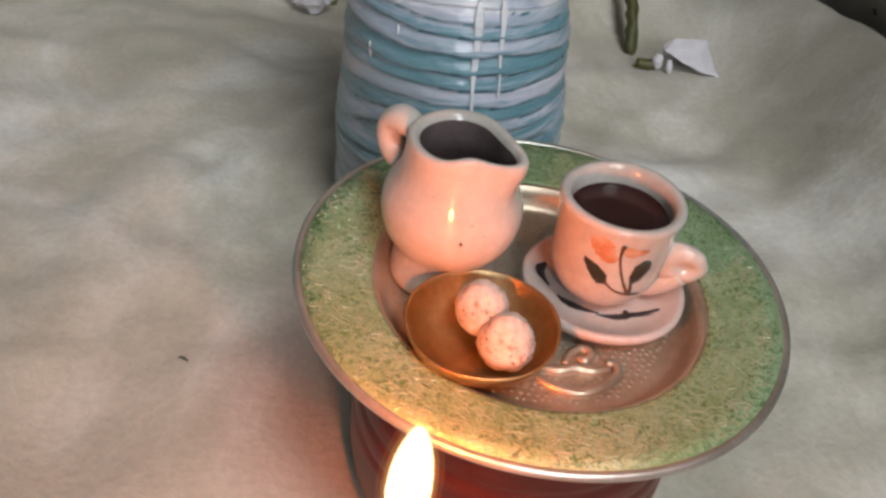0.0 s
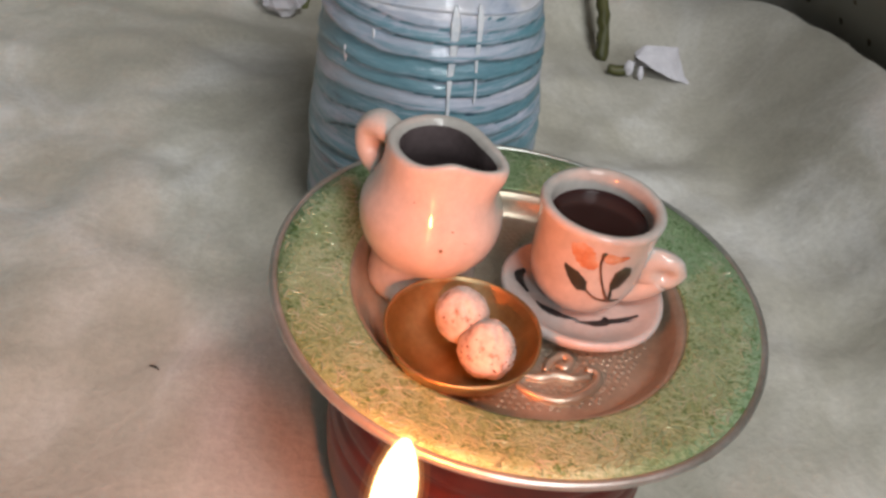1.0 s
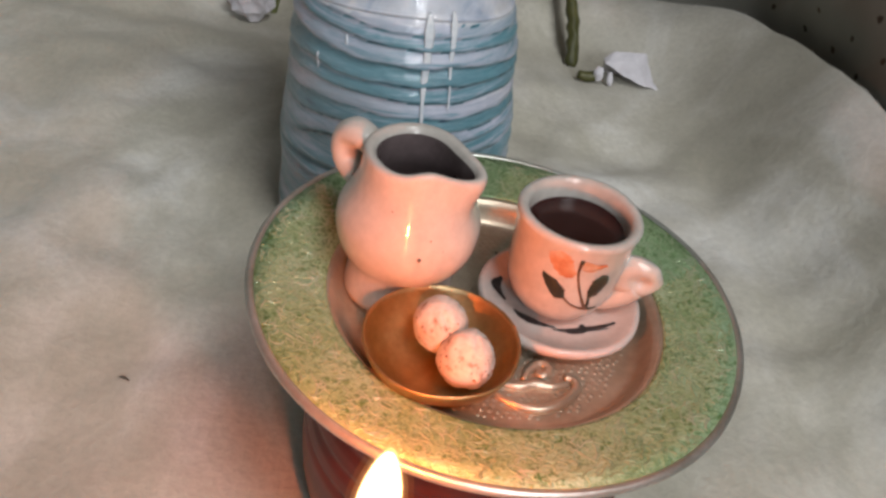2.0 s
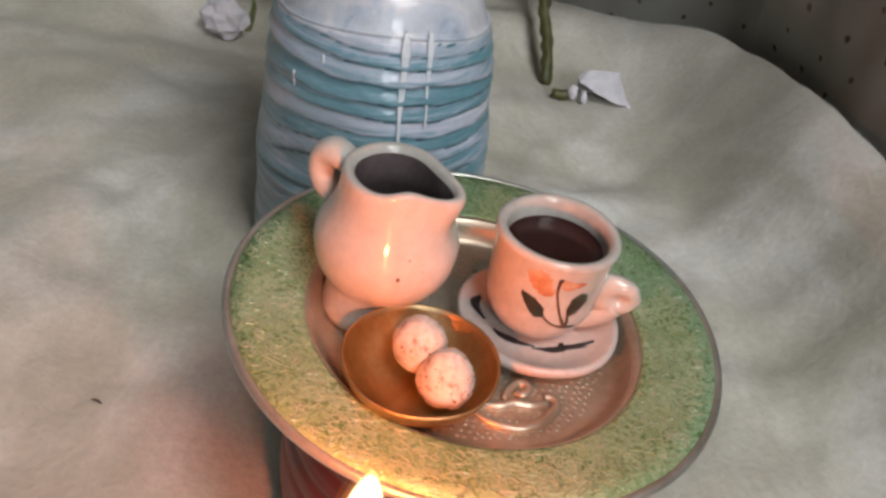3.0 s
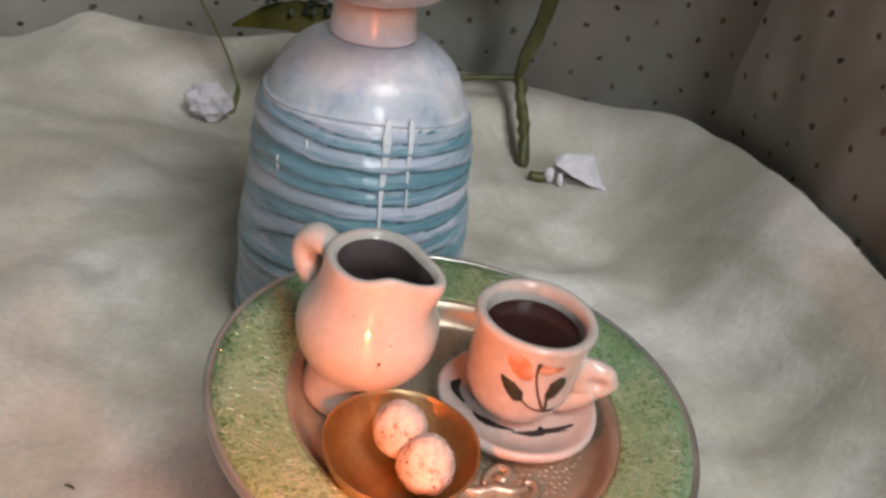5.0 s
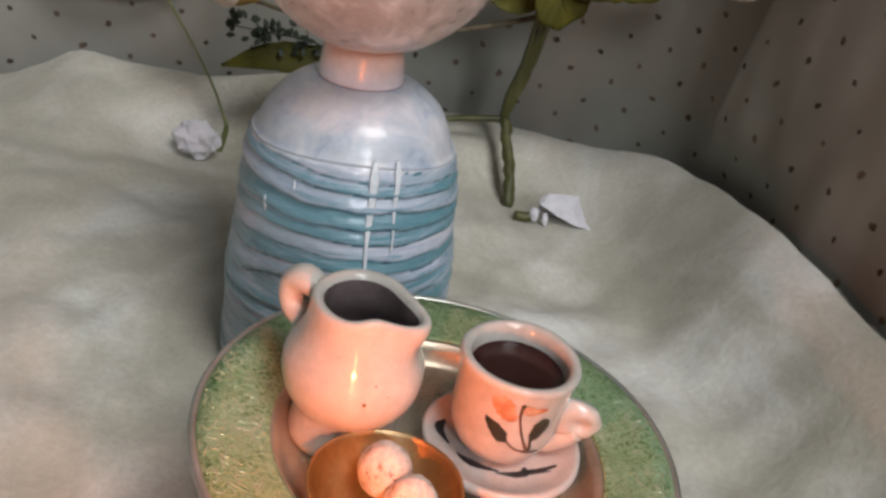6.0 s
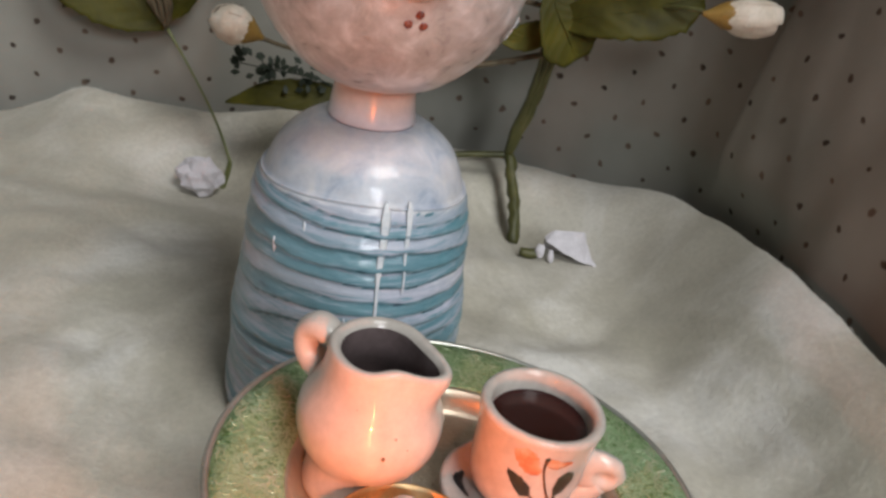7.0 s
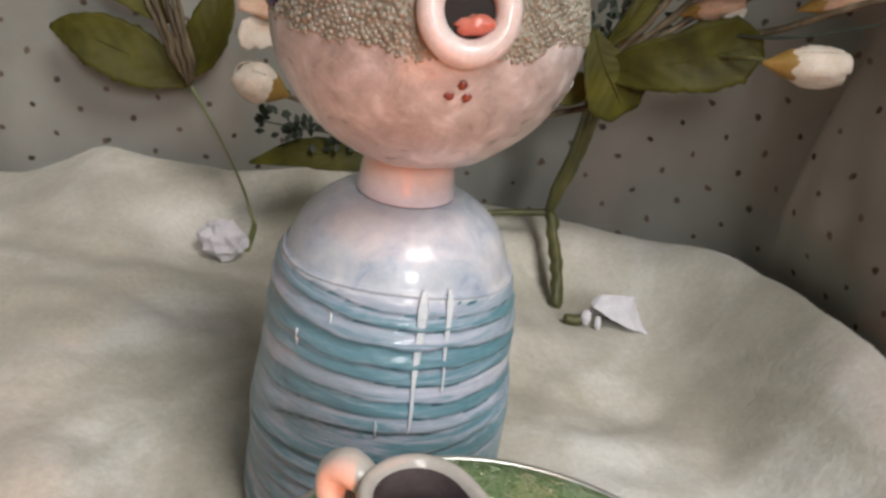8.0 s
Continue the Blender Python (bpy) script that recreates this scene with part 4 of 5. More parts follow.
# ---- the figure: one mesh ----
def build_figure():
    mats = [WRAPPED, BODY_WHITE, NECK, FACE, BEAD, LIP, HOLLOW_SHADE, TONGUE, BERRY, PLUM, DRIP]
    bm = bmesh.new()
    band = bm.verts.layers.float.new("band")
    prof = [(4.9, 0), (4.92, 2), (4.88, 4), (4.76, 6), (4.58, 8), (4.36, 9.8), (4.18, 11), (3.95, 11.9), (3.55, 12.7), (2.95, 13.3), (2.4, 13.65), (1.7, 13.8)]
    fine = glide([(r, z, 0) for r, z in prof], 8)
    pz, pr = [p.y for p in fine], [p.x for p in fine]

    def line_height(a):
        return 11.35 + 0.35 * math.cos(a + 1.9) + 0.08 * math.sin(3 * a)

    seg, rows = 200, []
    for k in range(171):
        z0 = 13.8 * k / 170
        row = []
        for i in range(seg):
            a = 2 * math.pi * i / seg
            d = Vector((math.cos(a), math.sin(a), 0))
            top = line_height(a)
            q = z0 / 0.70 + 0.45 * noise.noise(Vector((1.7, 4.2, z0 * 0.8))) + 0.6 * math.cos(a + 0.6 * z0) + 0.5 * noise.noise(d * 1.0 + Vector((0, 0, z0 * 0.4))) + 0.16 * noise.noise(d * 3.0 + Vector((0, 0, z0 * 1.0)))
            f = q % 1.0
            r = 0.988 * np.interp(z0, pz, pr)
            if z0 < top:
                r += (0.14 + 0.06 * math.sin(math.floor(q) * 7.3)) * (smooth(0.0, 0.10, f) * (1 - 0.8 * smooth(0.2, 1.0, f))) * smooth(0, 0.25, top - z0) + 0.03 * noise.noise(d * 14 + Vector((0, 0, z0 * 5)))
                r += 0.09
            else:
                r += 0.09 * (1 - smooth(0.0, 0.10, z0 - top)) + 0.02 * noise.noise(d * 5 + Vector((0, 0, z0)))
            v = bm.verts.new((r * d.x, r * d.y, z0))
            hue = math.sin(math.floor(q) * 12.9898) * 43758.5 % 1.0
            # painted into the tone: groove shade at the seams, a highlight along the ridges
            v[band] = (0.17 + 0.42 * hue + 0.26 * f - 0.42 * (1 - smooth(0.0, 0.12, f)) + 0.14 * math.exp(-((f - 0.2) / 0.07) ** 2)) if z0 < top - 0.16 else 0.98
            row.append(v)
        rows.append(row)
    for ra, rb, k in zip(rows, rows[1:], range(170)):
        for i in range(seg):
            j = (i + 1) % seg
            f = bm.faces.new((ra[i], ra[j], rb[j], rb[i]))
            f.material_index = 0 if 13.8 * (k + 0.5) / 170 < line_height(2 * math.pi * i / seg) else 1
    bm.faces.new(rows[0][::-1]).material_index = 0
    # cream ridge where the bands end
    rows = []
    for i in range(121):
        a = 2 * math.pi * i / 120
        z = line_height(a)
        r = 0.988 * np.interp(z, pz, pr) + 0.10
        rows.append([bm.verts.new(((r + 0.05 * math.cos(b)) * math.cos(a), (r + 0.05 * math.cos(b)) * math.sin(a), z + 0.07 * math.sin(b))) for b in [2 * math.pi * k / 8 for k in range(8)]])
    skin(bm, rows, True, 1)
    # black ring standing in for the shade in the joint under the neck
    lathe(bm, [(1.5, 13.7), (1.72, 13.74), (1.72, 13.9)], 48, slot=6)
    # neck
    lathe(bm, [(1.4, 13.80), (1.72, 13.81), (1.77, 13.9), (1.70, 14.25), (1.61, 15.0), (1.61, 16.2)], 64, slot=2)
    # head
    hx, hy, hz, hr = -0.07, -1.3, 19.85, 4.88
    head = Vector((hx, hy, hz))

    def head_radius(d):
        return hr * (1 - 0.09 * max(0.0, -d.z) + 0.012 * noise.noise(d * 2.2) + 0.005 * noise.noise(d * 7))

    def bead_line(d):
        return -0.02 + 0.05 * noise.noise(Vector((d.x * 5, d.y * 5, 3))) + 0.03 * math.sin(d.x * 11) + (0.07 * d.x + 0.03 * smooth(0.0, 0.2, d.x) if d.x > 0 else -0.02 * d.x)

    rows = []
    for i in range(97):
        th = math.pi * i / 96
        ring = [Vector((math.sin(th) * math.cos(2 * math.pi * j / 128), math.sin(th) * math.sin(2 * math.pi * j / 128), math.cos(th))) for j in range(128)]
        rows.append([bm.verts.new(head + ring[0] * head_radius(ring[0]))] * 128 if i in (0, 96) else [bm.verts.new(head + d * head_radius(d)) for d in ring])
    for k, (ra, rb) in enumerate(zip(rows, rows[1:])):
        for j in range(128):
            f = bm.faces.new(list(dict.fromkeys((ra[j], ra[(j + 1) % 128], rb[(j + 1) % 128], rb[j]))))
            d = (f.calc_center_median() - head).normalized()
            f.material_index = 4 if 0.75 > d.z > bead_line(d) + 0.02 else 3
    # mouth: a thick ring, a black disc painted as the hollow's shade, a tongue
    md = Vector((0.113, -0.955, 0.258)).normalized()
    right = md.cross(Vector((0, 0, 1))).normalized() * -1
    up = md.cross(right)
    up = up if up.z > 0 else -up
    mc = head + md * (hr - 0.05)
    rows = []
    for i in range(56):
        a = 2 * math.pi * i / 56
        rows.append([bm.verts.new(mc + (right * math.cos(a) + up * (1.05 * math.sin(a))) * (1.03 + 0.36 * math.cos(b)) + md * (0.12 + 0.36 * math.sin(b))) for b in [2 * math.pi * k / 14 for k in range(14)]])
    skin(bm, rows + rows[:1], True, 5)
    rows = [[bm.verts.new(mc + md * 0.14)] * 40] + [[bm.verts.new(mc + (right * math.cos(2 * math.pi * i / 40) + up * math.sin(2 * math.pi * i / 40)) * r + md * (0.14 - 0.05 * r)) for i in range(40)] for r in (0.3, 0.6, 0.9)]
    skin(bm, rows, True, 6)
    blob(bm, mc + md * 0.2 - up * 0.36 + right * 0.16, (0.52, 0.28, 0.26), 24, 14, 0.25, 2.5, 7, Euler((0, radians(-12), 0)).to_matrix())
    # three dots on the chin
    for x, z in ((0.072, -0.205), (0.14, -0.135), (0.178, -0.215)):
        d = Vector((x - 0.0, -1, z)).normalized()
        blob(bm, head + d * head_radius(d), (0.145, 0.08, 0.135), 12, 8, 0.3, 3, 8)
    # beaded skin over the upper face
    rng = random.Random(5)
    ga = math.pi * (3 - math.sqrt(5))
    for k in range(12500):
        zz = 1 - 2 * (k + 0.5) / 12500
        a = k * ga
        d = Vector((math.sqrt(1 - zz * zz) * math.cos(a), math.sqrt(1 - zz * zz) * math.sin(a), zz))
        d = (d + Vector((rng.uniform(-1, 1), rng.uniform(-1, 1), rng.uniform(-1, 1))) * 0.012).normalized()
        if d.z < bead_line(d) or d.z > 0.75 or (head + d * hr - mc).length < 1.38:
            continue
        r = rng.choice((0.055, 0.065, 0.075, 0.085, 0.10)) * rng.uniform(0.9, 1.15)
        c = head + d * (head_radius(d) + r * 0.2)
        s = d.cross(Vector((0.2, 0.1, 1))).normalized()
        n = s.cross(d)
        ringa = [bm.verts.new(c + (s * math.cos(b) + n * math.sin(b)) * r) for b in [math.pi / 3 * q for q in range(6)]]
        ringb = [bm.verts.new(c + (s * math.cos(b) + n * math.sin(b)) * r * 0.68 + d * r * 0.62) for b in [math.pi / 3 * q for q in range(6)]]
        skin(bm, [ringa, ringb, [bm.verts.new(c + d * r * 0.75)] * 6], True, 4)
    # plum ornament at the side of the face
    for x, y, z, r in ((-4.62, -3.1, 20.5, 0.36), (-4.45, -3.2, 20.0, 0.26), (-4.32, -3.3, 19.65, 0.16)):
        blob(bm, (x, y, z), (r * 0.6, r * 0.7, r * 1.2), 14, 10, 0.15, 2, 9)
    for k in range(14):
        z = 18.6 - 0.07 * k
        d = (Vector((4.95 - 0.02 * k, -2.1 - 0.05 * (k % 3), z)) - head).normalized()
        c = head + d * (head_radius(d) - 0.02)
        tube(bm, [c, c + d * 0.14 + Vector((0.02, 0, 0.05))], [0.022, 0.018], 5, 2, 1.0, 10)
    # white drips
    for a, z0, z1, w in ((-81.5, 12.0, 6.9, 0.20), (-69, 12.0, 8.4, 0.145)):
        pts = []
        for k in range(9):
            z = z0 + (z1 - z0) * k / 8
            r = np.interp(z, pz, pr) + 0.15
            b = radians(a + 0.35 * math.sin(k * 1.1) - 0.15 * k)
            pts.append((r * math.cos(b), r * math.sin(b), z))
        tube(bm, pts, [w * 0.3, w, w * 0.75, w * 0.7, w * 0.6, w * 0.35, w * 0.32, w * 0.3, w * 0.2], 8, 4, 1.0, 10, up=(0, 1, 0))
        for v in list(bm.verts)[-8 * 33:]:
            rad, want = math.hypot(v.co.x, v.co.y), 0.988 * np.interp(v.co.z, pz, pr) + 0.24
            v.co.xy *= (want + 0.06 * (rad - want)) / rad
    # torn ends of the bands
    for a, z in ((-121, 10.45), (-96, 7.0), (-137, 9.4)):
        r = np.interp(z, pz, pr) + 0.16
        b = radians(a)
        tube(bm, [(r * math.cos(b), r * math.sin(b), z + 0.32), (r * math.cos(b + 0.01), r * math.sin(b + 0.01), z - 0.32)], [0.03, 0.06, 0.03], 6, 4, 1.0, 10, up=(0, 1, 0))
    ob = part("figurine", bm, mats)
    ob.matrix_world = pose(2.72 * U, 32.6 * U, -0.03 * U, 0, -3.2, 0)
    tagged(ob, "glazed ceramic figurine with banded blue body and round pink head", "figurine")


build_figure()


# ---- paper and flowers behind ----
def build_crumple():
    bm = bmesh.new()
    bmesh.ops.create_icosphere(bm, subdivisions=3, radius=1.0)
    for v in bm.verts:
        d = v.co.normalized()
        gap = noise.voronoi(d * 1.5 + Vector((3, 1, 0)))[0]
        fine = noise.voronoi(d * 3.2 + Vector((0, 5, 2)))[0]
        k = 1.16 + 0.30 * noise.noise(d * 2.0 + Vector((4, 1, 0))) - 0.75 * max(0.0, 0.32 - (gap[1] - gap[0])) - 0.16 * max(0.0, 0.3 - (fine[1] - fine[0])) + 0.05 * noise.noise(d * 9)
        v.co = Vector((d.x * 1.35, d.y * 1.1, d.z * 1.25)) * k
    low = min(v.co.z for v in bm.verts)
    bmesh.ops.translate(bm, verts=bm.verts, vec=(0, 0, -low))
    t = base("paper_ball", -6.45, 54.6, -1.1, "crumpled ball of white paper lying on the fleece", "paper")
    part("sheet", bm, PAPER, t, flat=True)


def build_paper_bud():
    t = base("paper_flower", 18.0, 49.3, 0.15, "folded white paper flower head fallen on the fleece", "flower")
    h = {"a": (-1.46, 0.2, 0.75), "b": (-0.82, 0.3, 1.25), "c": (1.3, 0.45, 1.35), "d": (1.8, 0.3, 0.35), "e": (2.15, -0.5, -0.35), "f": (1.45, -0.85, -0.4), "g": (-0.23, -0.7, 0.15), "h": (-1.5, -0.5, 0.75), "k": (-1.0, 1.2, -0.6), "l": (1.2, 1.3, -0.7), "m": (0.1, -0.25, 0.95), "n": (0.95, -0.3, 0.55)}
    bm = bmesh.new()
    v = {k: bm.verts.new(Vector(p) + Vector((0, 0, 0.85))) for k, p in h.items()}
    for face in ("habm", "hmg", "gmnf", "mbcn", "ncdf", "fde", "bclk", "abk", "cdl"):
        bm.faces.new([v[k] for k in face])
    bmesh.ops.triangulate(bm, faces=bm.faces)
    bmesh.ops.subdivide_edges(bm, edges=bm.edges, cuts=2)
    for q in bm.verts:
        q.co += Vector((noise.noise(q.co * 2.3), noise.noise(q.co * 2.3 + Vector((7, 0, 0))), noise.noise(q.co * 2.3 + Vector((0, 9, 0))))) * 0.10
    cap = part("cap", bm, PAPER, t, flat=True)
    cap.modifiers.new("thickness", "SOLIDIFY").thickness = 0.0003
    folds = [
        ([(-1.75, -0.5, 1.3), (-1.85, -0.65, 0.85), (-1.7, -0.6, 0.35)], [0.2, 0.34, 0.2], (-0.5, -1, 0.2)),
        ([(-1.1, -0.7, 1.1), (-1.0, -0.85, 0.6), (-0.9, -0.8, 0.2)], [0.12, 0.2, 0.1], (0, -1, 0.2)),
        ([(1.9, -0.3, 0.5), (2.2, -0.5, 0.45), (2.5, -0.6, 0.15)], [0.3, 0.25, 0.08], (0.1, -0.3, 1)),
    ]
    for spine, widths, nrm in folds:
        bm = bmesh.new()
        leaf(bm, spine, widths, nrm, cup=-0.35, thick=0.06, across=4, steps=2, ragged=0.12)
        part("petal", bm, PAPER, t, flat=True)
    bm = bmesh.new()
    tube(bm, [(-3.0, -0.2, 0.45), (-2.3, -0.25, 0.4), (-1.5, -0.2, 0.6)], [0.28, 0.36, 0.3], 10, 4)
    part("stalk", bm, STEM, t, "dark olive stalk stub")


def leaf_part(parent, spine, widths, normal, cup=0.2, mat=LEAF, name="leaf", rib=True, across=10):
    bm = bmesh.new()
    leaf(bm, spine, widths, normal, cup, across=across)
    lf = part(name, bm, mat, parent)
    if rib:
        bm = bmesh.new()
        n = Vector(normal).normalized()
        tube(bm, [Vector(p) + n * 0.02 for p in spine], [0.055, 0.045, 0.02], 6, 5)
        part("midrib", bm, LEAF, lf)
    return lf


def bud(parent, foot, tip, width, tint=PETAL, opened=0.0):
    """A closed silk bud: an ochre calyx and overlapping petals round a core."""
    a, b = Vector(foot), Vector(tip)
    ax = (b - a).normalized()
    s = ax.cross(Vector((0, 1, 0.1))).normalized()
    n = s.cross(ax)
    ln = (b - a).length
    bm = bmesh.new()
    rows = []
    for f, r in ((0, 0.06), (0.08, 0.14), (0.2, 0.30), (0.3, 0.42), (0.38, 0.46)):
        rows.append([bm.verts.new(a + ax * (f * ln) + (s * math.cos(q) + n * math.sin(q)) * (r * width * (1 + 0.06 * math.sin(5 * q)))) for q in [2 * math.pi * k / 18 for k in range(18)]])
    skin(bm, rows)
    cal = part("calyx", bm, OCHRE, parent, "ochre calyx")
    for k in range(5):
        q = 2 * math.pi * k / 5 + 0.4
        o = s * math.cos(q) + n * math.sin(q)
        bm = bmesh.new()
        spine = [a + ax * (0.28 * ln) + o * (0.36 * width), a + ax * (0.5 * ln) + o * (0.55 * width), a + ax * (0.78 * ln) + o * ((0.50 + 0.3 * opened) * width), a + ax * ((0.96 + 0.06 * math.sin(k * 2.1)) * ln) + o * ((0.22 + opened) * width)]
        leaf(bm, spine, [0.24 * width, 0.50 * width, 0.50 * width, 0.30 * width], o, cup=-0.4, thick=0.05, across=6, steps=5)
        part("petal", bm, tint, parent)
    return cal


def stalk(parent, pts, radii, mat=STEM, name="stem", seg=10, knots=0.0):
    bm = bmesh.new()
    tube(bm, pts, radii, seg, 8)
    if knots:
        for v in bm.verts:
            v.co += Vector((1, 0.4, 0)) * knots * noise.noise(v.co * 1.3) + Vector((0, 0, 1)) * knots * 0.4 * noise.noise(v.co * 2.1)
    return part(name, bm, mat, parent)


def build_left_spray():
    t = base("flower_spray", 0, 0, 0, "thin green artificial stem with olive leaves, leaning on cloth", "flower")
    eye = Vector((-0.9, 2.0, 24.4))

    def lean(line):
        """Leans the upper part of the spray back against the cloth."""
        return [eye + (Vector(p) - eye) * (1 + 0.118 * smooth(0.5, 9.0, p[2])) for p in line]

    stalk(t, lean([(-5.1, 55.9, -1.2), (-4.75, 55.9, 0.6), (-4.9, 55.8, 1.5), (-5.9, 55.5, 4.0), (-7.5, 55.5, 6.8), (-9.3, 55.4, 9.6)]), [0.24, 0.19, 0.10, 0.08, 0.08, 0.11], THIN_STEM)
    for k in range(7):
        o = (k - 3) * 0.22
        stalk(t, lean([(-9.3 + o * 0.25, 55.2 - 0.1 * (k % 3), 9.6 + 0.12 * abs(k - 3)), (-9.75 + o * 0.9, 54.9 - 0.25 * (k % 2), 11.2), (-10.5 + o * 1.1, 54.9 - 0.2 * (k % 3), 13.0 + 0.3 * (k % 2)), (-11.7 + o * 1.7, 55.2, 15.6)]), [0.10, 0.20, 0.19, 0.10], DRY, "dry_bract", 8, 0.1)
    leaf_part(t, lean([(-9.5, 55.8, 9.5), (-11.5, 55.5, 10.3), (-13.8, 55.2, 11.2), (-16.0, 55.4, 11.7), (-17.5, 56.0, 11.6)]), [0.25, 1.4, 2.0, 1.75, 0.95, 0.15], (0.1, -1, 0.35), 0.18)
    leaf_part(t, lean([(-9.4, 55.6, 10.0), (-8.8, 55.4, 11.6), (-8.2, 55.4, 13.6), (-7.6, 56.0, 16.0)]), [0.2, 1.1, 1.45, 1.3, 0.3], (-0.2, -1, 0.2), 0.2)
    leaf_part(t, lean([(-10.8, 55.4, 13.0), (-12.6, 55.2, 14.4), (-14.6, 55.4, 15.0), (-16.6, 55.8, 15.4)]), [0.2, 1.0, 1.1, 0.8, 0.1], (0.1, -1, 0.5), 0.2)


def build_right_spray():
    t = base("flower_spray", 0, 0, 0, "olive plastic flower branch with leaves and cream buds", "flower")
    stalk(t, [(15.1, 51.4, 0.0), (15.05, 52.6, 1.6), (14.8, 54.2, 3.1), (14.5, 55.9, 4.75)], [0.36, 0.42, 0.38, 0.40], STEM, seg=12, knots=0.25)
    for o in (-0.28, 0.0, 0.28):
        stalk(t, [(14.4 + o * 0.5, 55.9, 4.7), (14.5 + o, 55.4, 6.9), (14.75 + o, 55.0, 8.6), (14.55 + o * 1.3, 53.2, 12.4), (13.7 + o * 2, 51.2, 16.6)], [0.2, 0.24, 0.25, 0.22, 0.2], STEM, seg=8, knots=0.12)
    stalk(t, [(14.5, 55.9, 4.75), (11.7, 56.0, 4.3), (8.0, 56.0, 3.7), (4.5, 55.0, 5.2), (3.4, 54.2, 7.5)], [0.26, 0.22, 0.22, 0.16, 0.12], STEM)
    leaf_part(t, [(3.6, 54.2, 7.6), (0.6, 54.0, 7.2), (-2.4, 54.0, 6.9), (-5.3, 54.2, 5.8)], [0.2, 0.95, 1.05, 0.75, 0.08], (0.1, -0.85, 0.6), 0.25)
    # leaves round the fork behind the head
    leaf_part(t, [(12.6, 50.6, 17.8), (13.4, 50.2, 16.2), (14.5, 50.0, 14.8), (15.4, 50.2, 13.5)], [0.15, 1.0, 1.7, 2.0, 0.9], (0.15, -1, 0.15), 0.15)
    leaf_part(t, [(13.8, 51.0, 15.0), (12.9, 51.2, 14.4), (11.6, 51.4, 13.8), (10.2, 51.8, 13.8)], [0.3, 0.8, 0.9, 0.5, 0.05], (-0.1, -1, 0.3), 0.2)
    leaf_part(t, [(13.6, 50.8, 15.4), (15.5, 49.6, 16.4), (17.6, 49.0, 17.2), (19.8, 48.8, 18.2), (21.6, 49.0, 18.7)], [0.3, 1.2, 1.5, 1.9, 1.75, 0.5], (0.15, -1, 0.3), 0.22)
    leaf_part(t, [(13.4, 50.6, 16.8), (14.4, 50.4, 18.4), (15.2, 50.4, 20.0), (15.8, 50.6, 21.8)], [0.15, 0.5, 0.6, 0.5, 0.1], (0.1, -1, 0.1), 0.25)
    for k in range(4):
        stalk(t, [(13.9 + 0.2 * k, 50.9, 16.2), (14.9 + 0.5 * k, 50.3 - 0.15 * k, 17.9), (15.8 + 1.0 * k, 50.0, 19.6), (16.6 + 1.5 * k, 49.9, 21.6)], [0.22, 0.18, 0.2, 0.14], DRY, "dry_stem", 8, 0.15)
    stalk(t, [(13.7, 51.2, 16.0), (17.5, 50.2, 17.2), (20.2, 48.0, 18.1), (21.4, 47.2, 18.2)], [0.2, 0.15, 0.13, 0.13], STEM)
    bud(t, (20.9, 47.2, 18.1), (25.2, 46.9, 18.6), 1.8, PETAL, 0.30)
    stalk(t, [(14.0, 51.0, 17.0), (18.5, 50.0, 18.6), (21.6, 49.0, 19.5), (24.3, 47.2, 21.5), (27.2, 45.5, 23.4)], [0.24, 0.22, 0.2, 0.2, 0.16], DRY)
    stalk(t, [(19.0, 49.8, 18.8), (21.3, 48.2, 19.3), (23.6, 47.2, 20.1), (26.4, 45.8, 21.5)], [0.1, 0.09, 0.08, 0.07], SPRIG)
    bud(t, (22.4, 48.4, 20.9), (25.8, 47.4, 22.7), 1.15, PEACH)
    bud(t, (16.8, 50.4, 19.3), (20.0, 49.6, 20.7), 1.15, PEACH)
    leaf_part(t, [(18.2, 49.5, 18.7), (19.2, 49.3, 19.4), (20.2, 49.5, 20.4)], [0.1, 0.5, 0.5, 0.1], (0.2, -1, 0.2), 0.2, PETAL, "petal", False, 6)
    rng = random.Random(31)
    for k in range(60):
        p = Vector((rng.uniform(12.4, 17.6), 51.3 + rng.uniform(-0.5, 0.5), rng.uniform(15.6, 20.4)))
        d = Vector((rng.uniform(-0.6, 1), rng.uniform(-0.4, 0.4), rng.uniform(-0.4, 1))).normalized()
        bm = bmesh.new()
        leaf(bm, [p, p + d * 0.45, p + d * 0.85], [0.06, 0.27, 0.04], (0.2, -1, 0.3), 0.2, 0.04, 4, 3)
        part("small_leaf", bm, SPRIG, t, "tiny dark green leaf")
    # the branch goes on upwards, with unseen leaves added to shade the backdrop
    stalk(t, [(13.7, 51.2, 16.6), (15.0, 50.0, 21.0), (17.5, 48.5, 26.0), (20.0, 47.5, 31.0)], [0.3, 0.28, 0.24, 0.15], STEM)
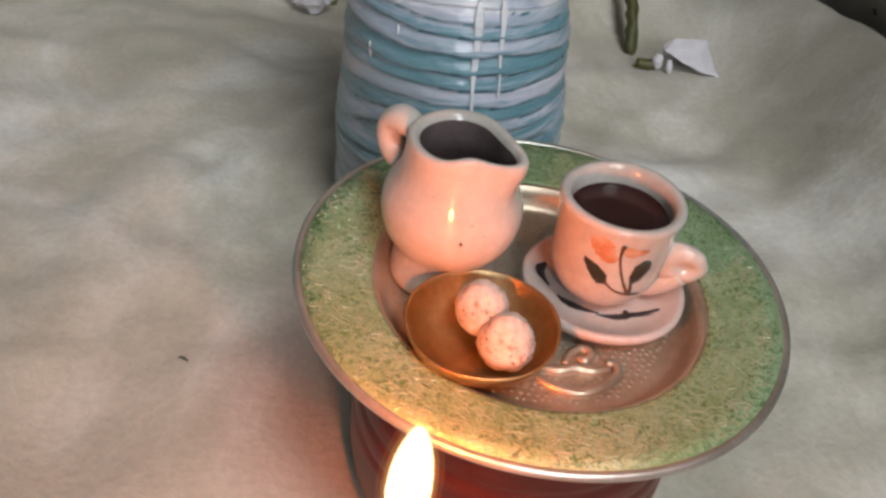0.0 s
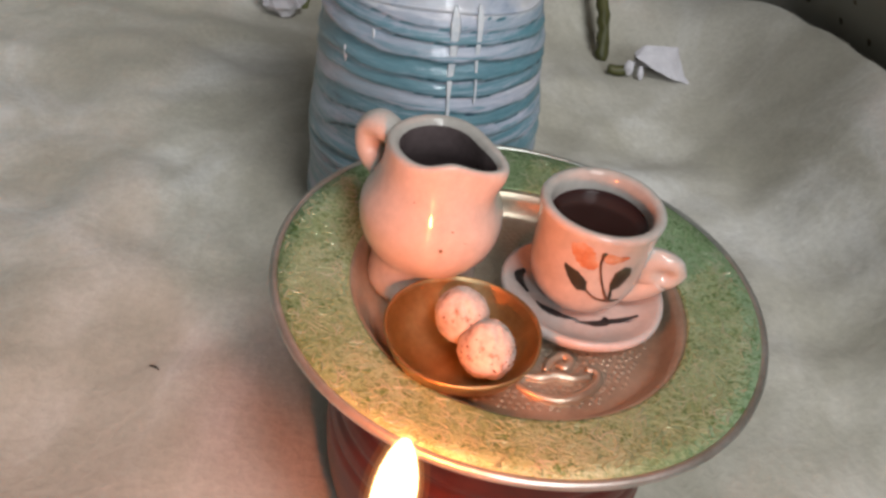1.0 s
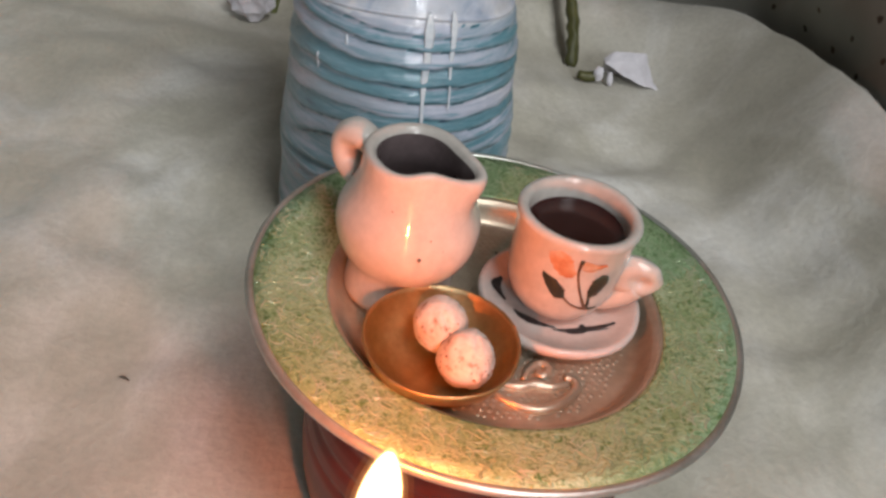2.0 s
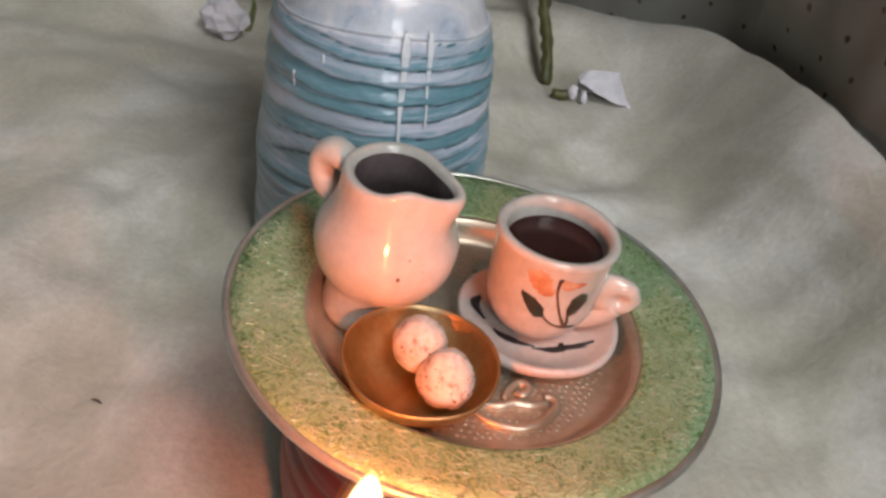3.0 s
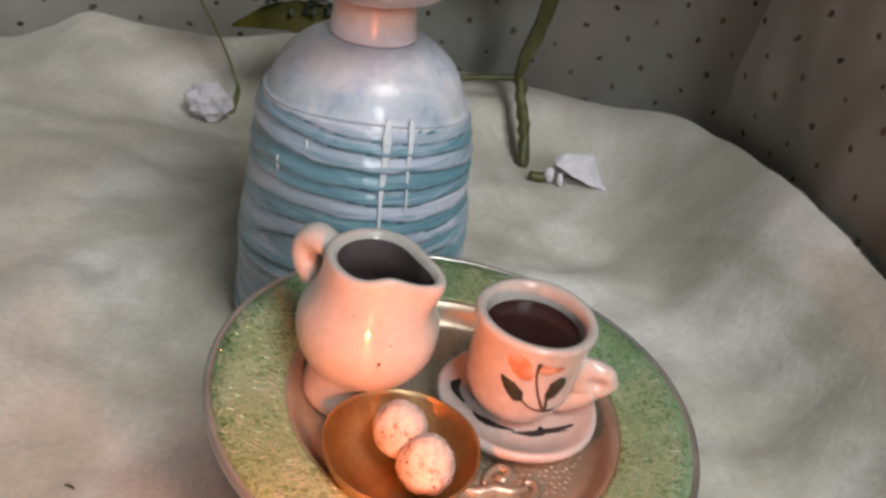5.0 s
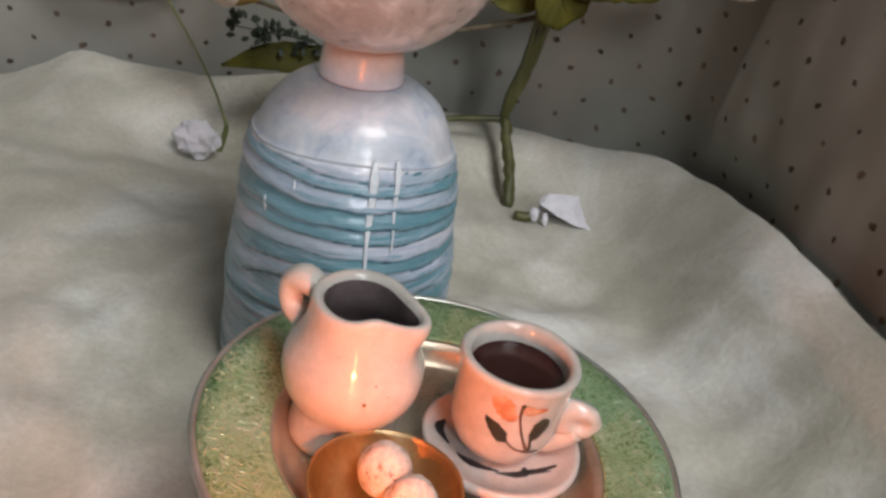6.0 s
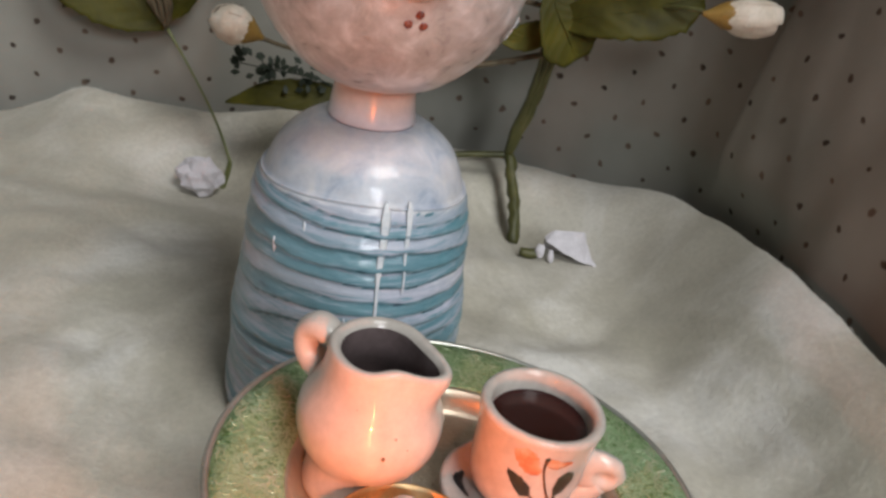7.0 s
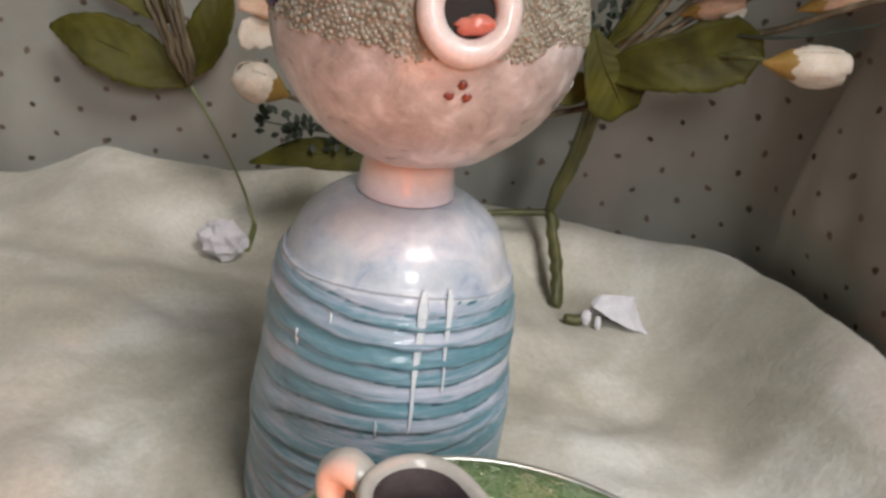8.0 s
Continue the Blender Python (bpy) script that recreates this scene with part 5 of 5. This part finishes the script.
    for spine, w in (([(15.2, 49.8, 21.5), (18.5, 48.0, 23.4), (22.0, 46.6, 24.6), (25.5, 46.0, 25.2)], [0.3, 1.9, 2.4, 1.8, 0.2]), ([(16.2, 49.4, 23.5), (20.0, 47.6, 27.0), (24.0, 46.0, 29.0), (28.0, 45.4, 30.0)], [0.3, 2.0, 2.6, 2.0, 0.2]), ([(16.0, 49.5, 23.0), (13.5, 48.4, 25.6), (10.5, 47.6, 27.2), (7.5, 47.6, 28.0)], [0.3, 1.8, 2.4, 1.7, 0.2]),
                     ([(17.5, 48.5, 26.0), (18.8, 46.5, 29.0), (20.2, 45.0, 32.0), (21.4, 44.2, 35.0)], [0.3, 1.9, 2.5, 1.9, 0.2]), ([(18.5, 48.2, 28.0), (15.6, 47.0, 30.6), (13.0, 46.0, 32.6), (10.6, 45.6, 34.0)], [0.3, 1.8, 2.3, 1.7, 0.2]), ([(15.0, 50.0, 21.0), (18.0, 50.4, 22.6), (21.5, 50.6, 23.6), (25.0, 50.4, 24.0)], [0.3, 1.7, 2.2, 1.6, 0.2])):
        leaf_part(t, spine, w, (0.1, -0.8, 0.6), 0.2)
    # the bud that reaches out past the head
    stalk(t, [(14.2, 52.6, 13.0), (8.0, 52.6, 10.9), (2.9, 52.2, 10.4), (-1.4, 52.0, 10.6), (-3.4, 52.0, 10.9)], [0.2, 0.16, 0.14, 0.13, 0.14], DRY)
    bud(t, (-3.3, 52.0, 10.9), (-6.4, 51.9, 11.8), 1.95)
    # peach flower at the side of the head
    for spine, w, nrm, m in (([(-3.0, 52.3, 15.2), (-4.4, 51.9, 14.6), (-5.6, 51.8, 14.0), (-6.0, 51.9, 13.2)], [0.5, 0.9, 0.9, 0.2], (0, -1, 0.4), PETAL), ([(-3.2, 52.2, 16.0), (-5.0, 51.8, 16.0), (-6.6, 51.9, 15.6)], [0.5, 1.0, 0.4], (0, -1, 0.1), PEACH), ([(-3.2, 52.4, 16.5), (-4.8, 52.1, 17.5), (-6.4, 52.2, 18.2)], [0.5, 0.9, 0.2], (0, -1, 0), PEACH)):
        leaf_part(t, spine, w, nrm, 0.3, m, "petal", False, 6)
    stalk(t, [(13.9, 51.6, 16.0), (6.0, 52.6, 16.2), (-3.3, 52.3, 15.9)], [0.18, 0.15, 0.15], DRY)


def build_sprig():
    t = base("leaf_sprig", 0, 0, 0, "dark sprig of tiny leaves behind the figurine", "sprig")
    stalk(t, [(6.5, 55.6, 3.2), (3.4, 54.6, 6.6), (0.5, 54.2, 8.3), (-2.4, 54.0, 8.5), (-4.9, 54.0, 8.6)], [0.1, 0.09, 0.07, 0.06, 0.04], SPRIG, "twig", 6)
    rng = random.Random(11)
    for k in range(62):
        f = rng.random()
        x, z = 1.0 - 5.9 * f, 8.3 + 0.3 * f + rng.uniform(-0.75, 0.75)
        d = Vector((rng.uniform(-1, 0.3), rng.uniform(-0.4, 0.4), rng.uniform(-0.6, 1))).normalized()
        p = Vector((x, 54.0 + rng.uniform(-0.3, 0.3), z))
        bm = bmesh.new()
        leaf(bm, [p, p + d * 0.32, p + d * 0.60], [0.05, 0.2, 0.03], (0.2, -1, 0.3), 0.2, 0.04, 4, 3)
        part("leaf", bm, SPRIG, t)


def build_speck():
    bm = bmesh.new()
    z = fleece_height(-6.77, 21.2)
    x, y = -6.77 + 0.29 * z, 21.2 - 0.885 * z
    tube(bm, [(x - 0.2, y + 0.05, z + 0.02), (x, y, z + 0.05), (x + 0.2, y - 0.13, z + 0.02)], [0.02, 0.05, 0.02], 6, 3)
    tagged(part("crumb", bm, SPECK), "tiny dark crumb lying on the fleece", "crumb")


build_crumple()
build_paper_bud()
build_left_spray()
build_right_spray()
build_sprig()
build_speck()
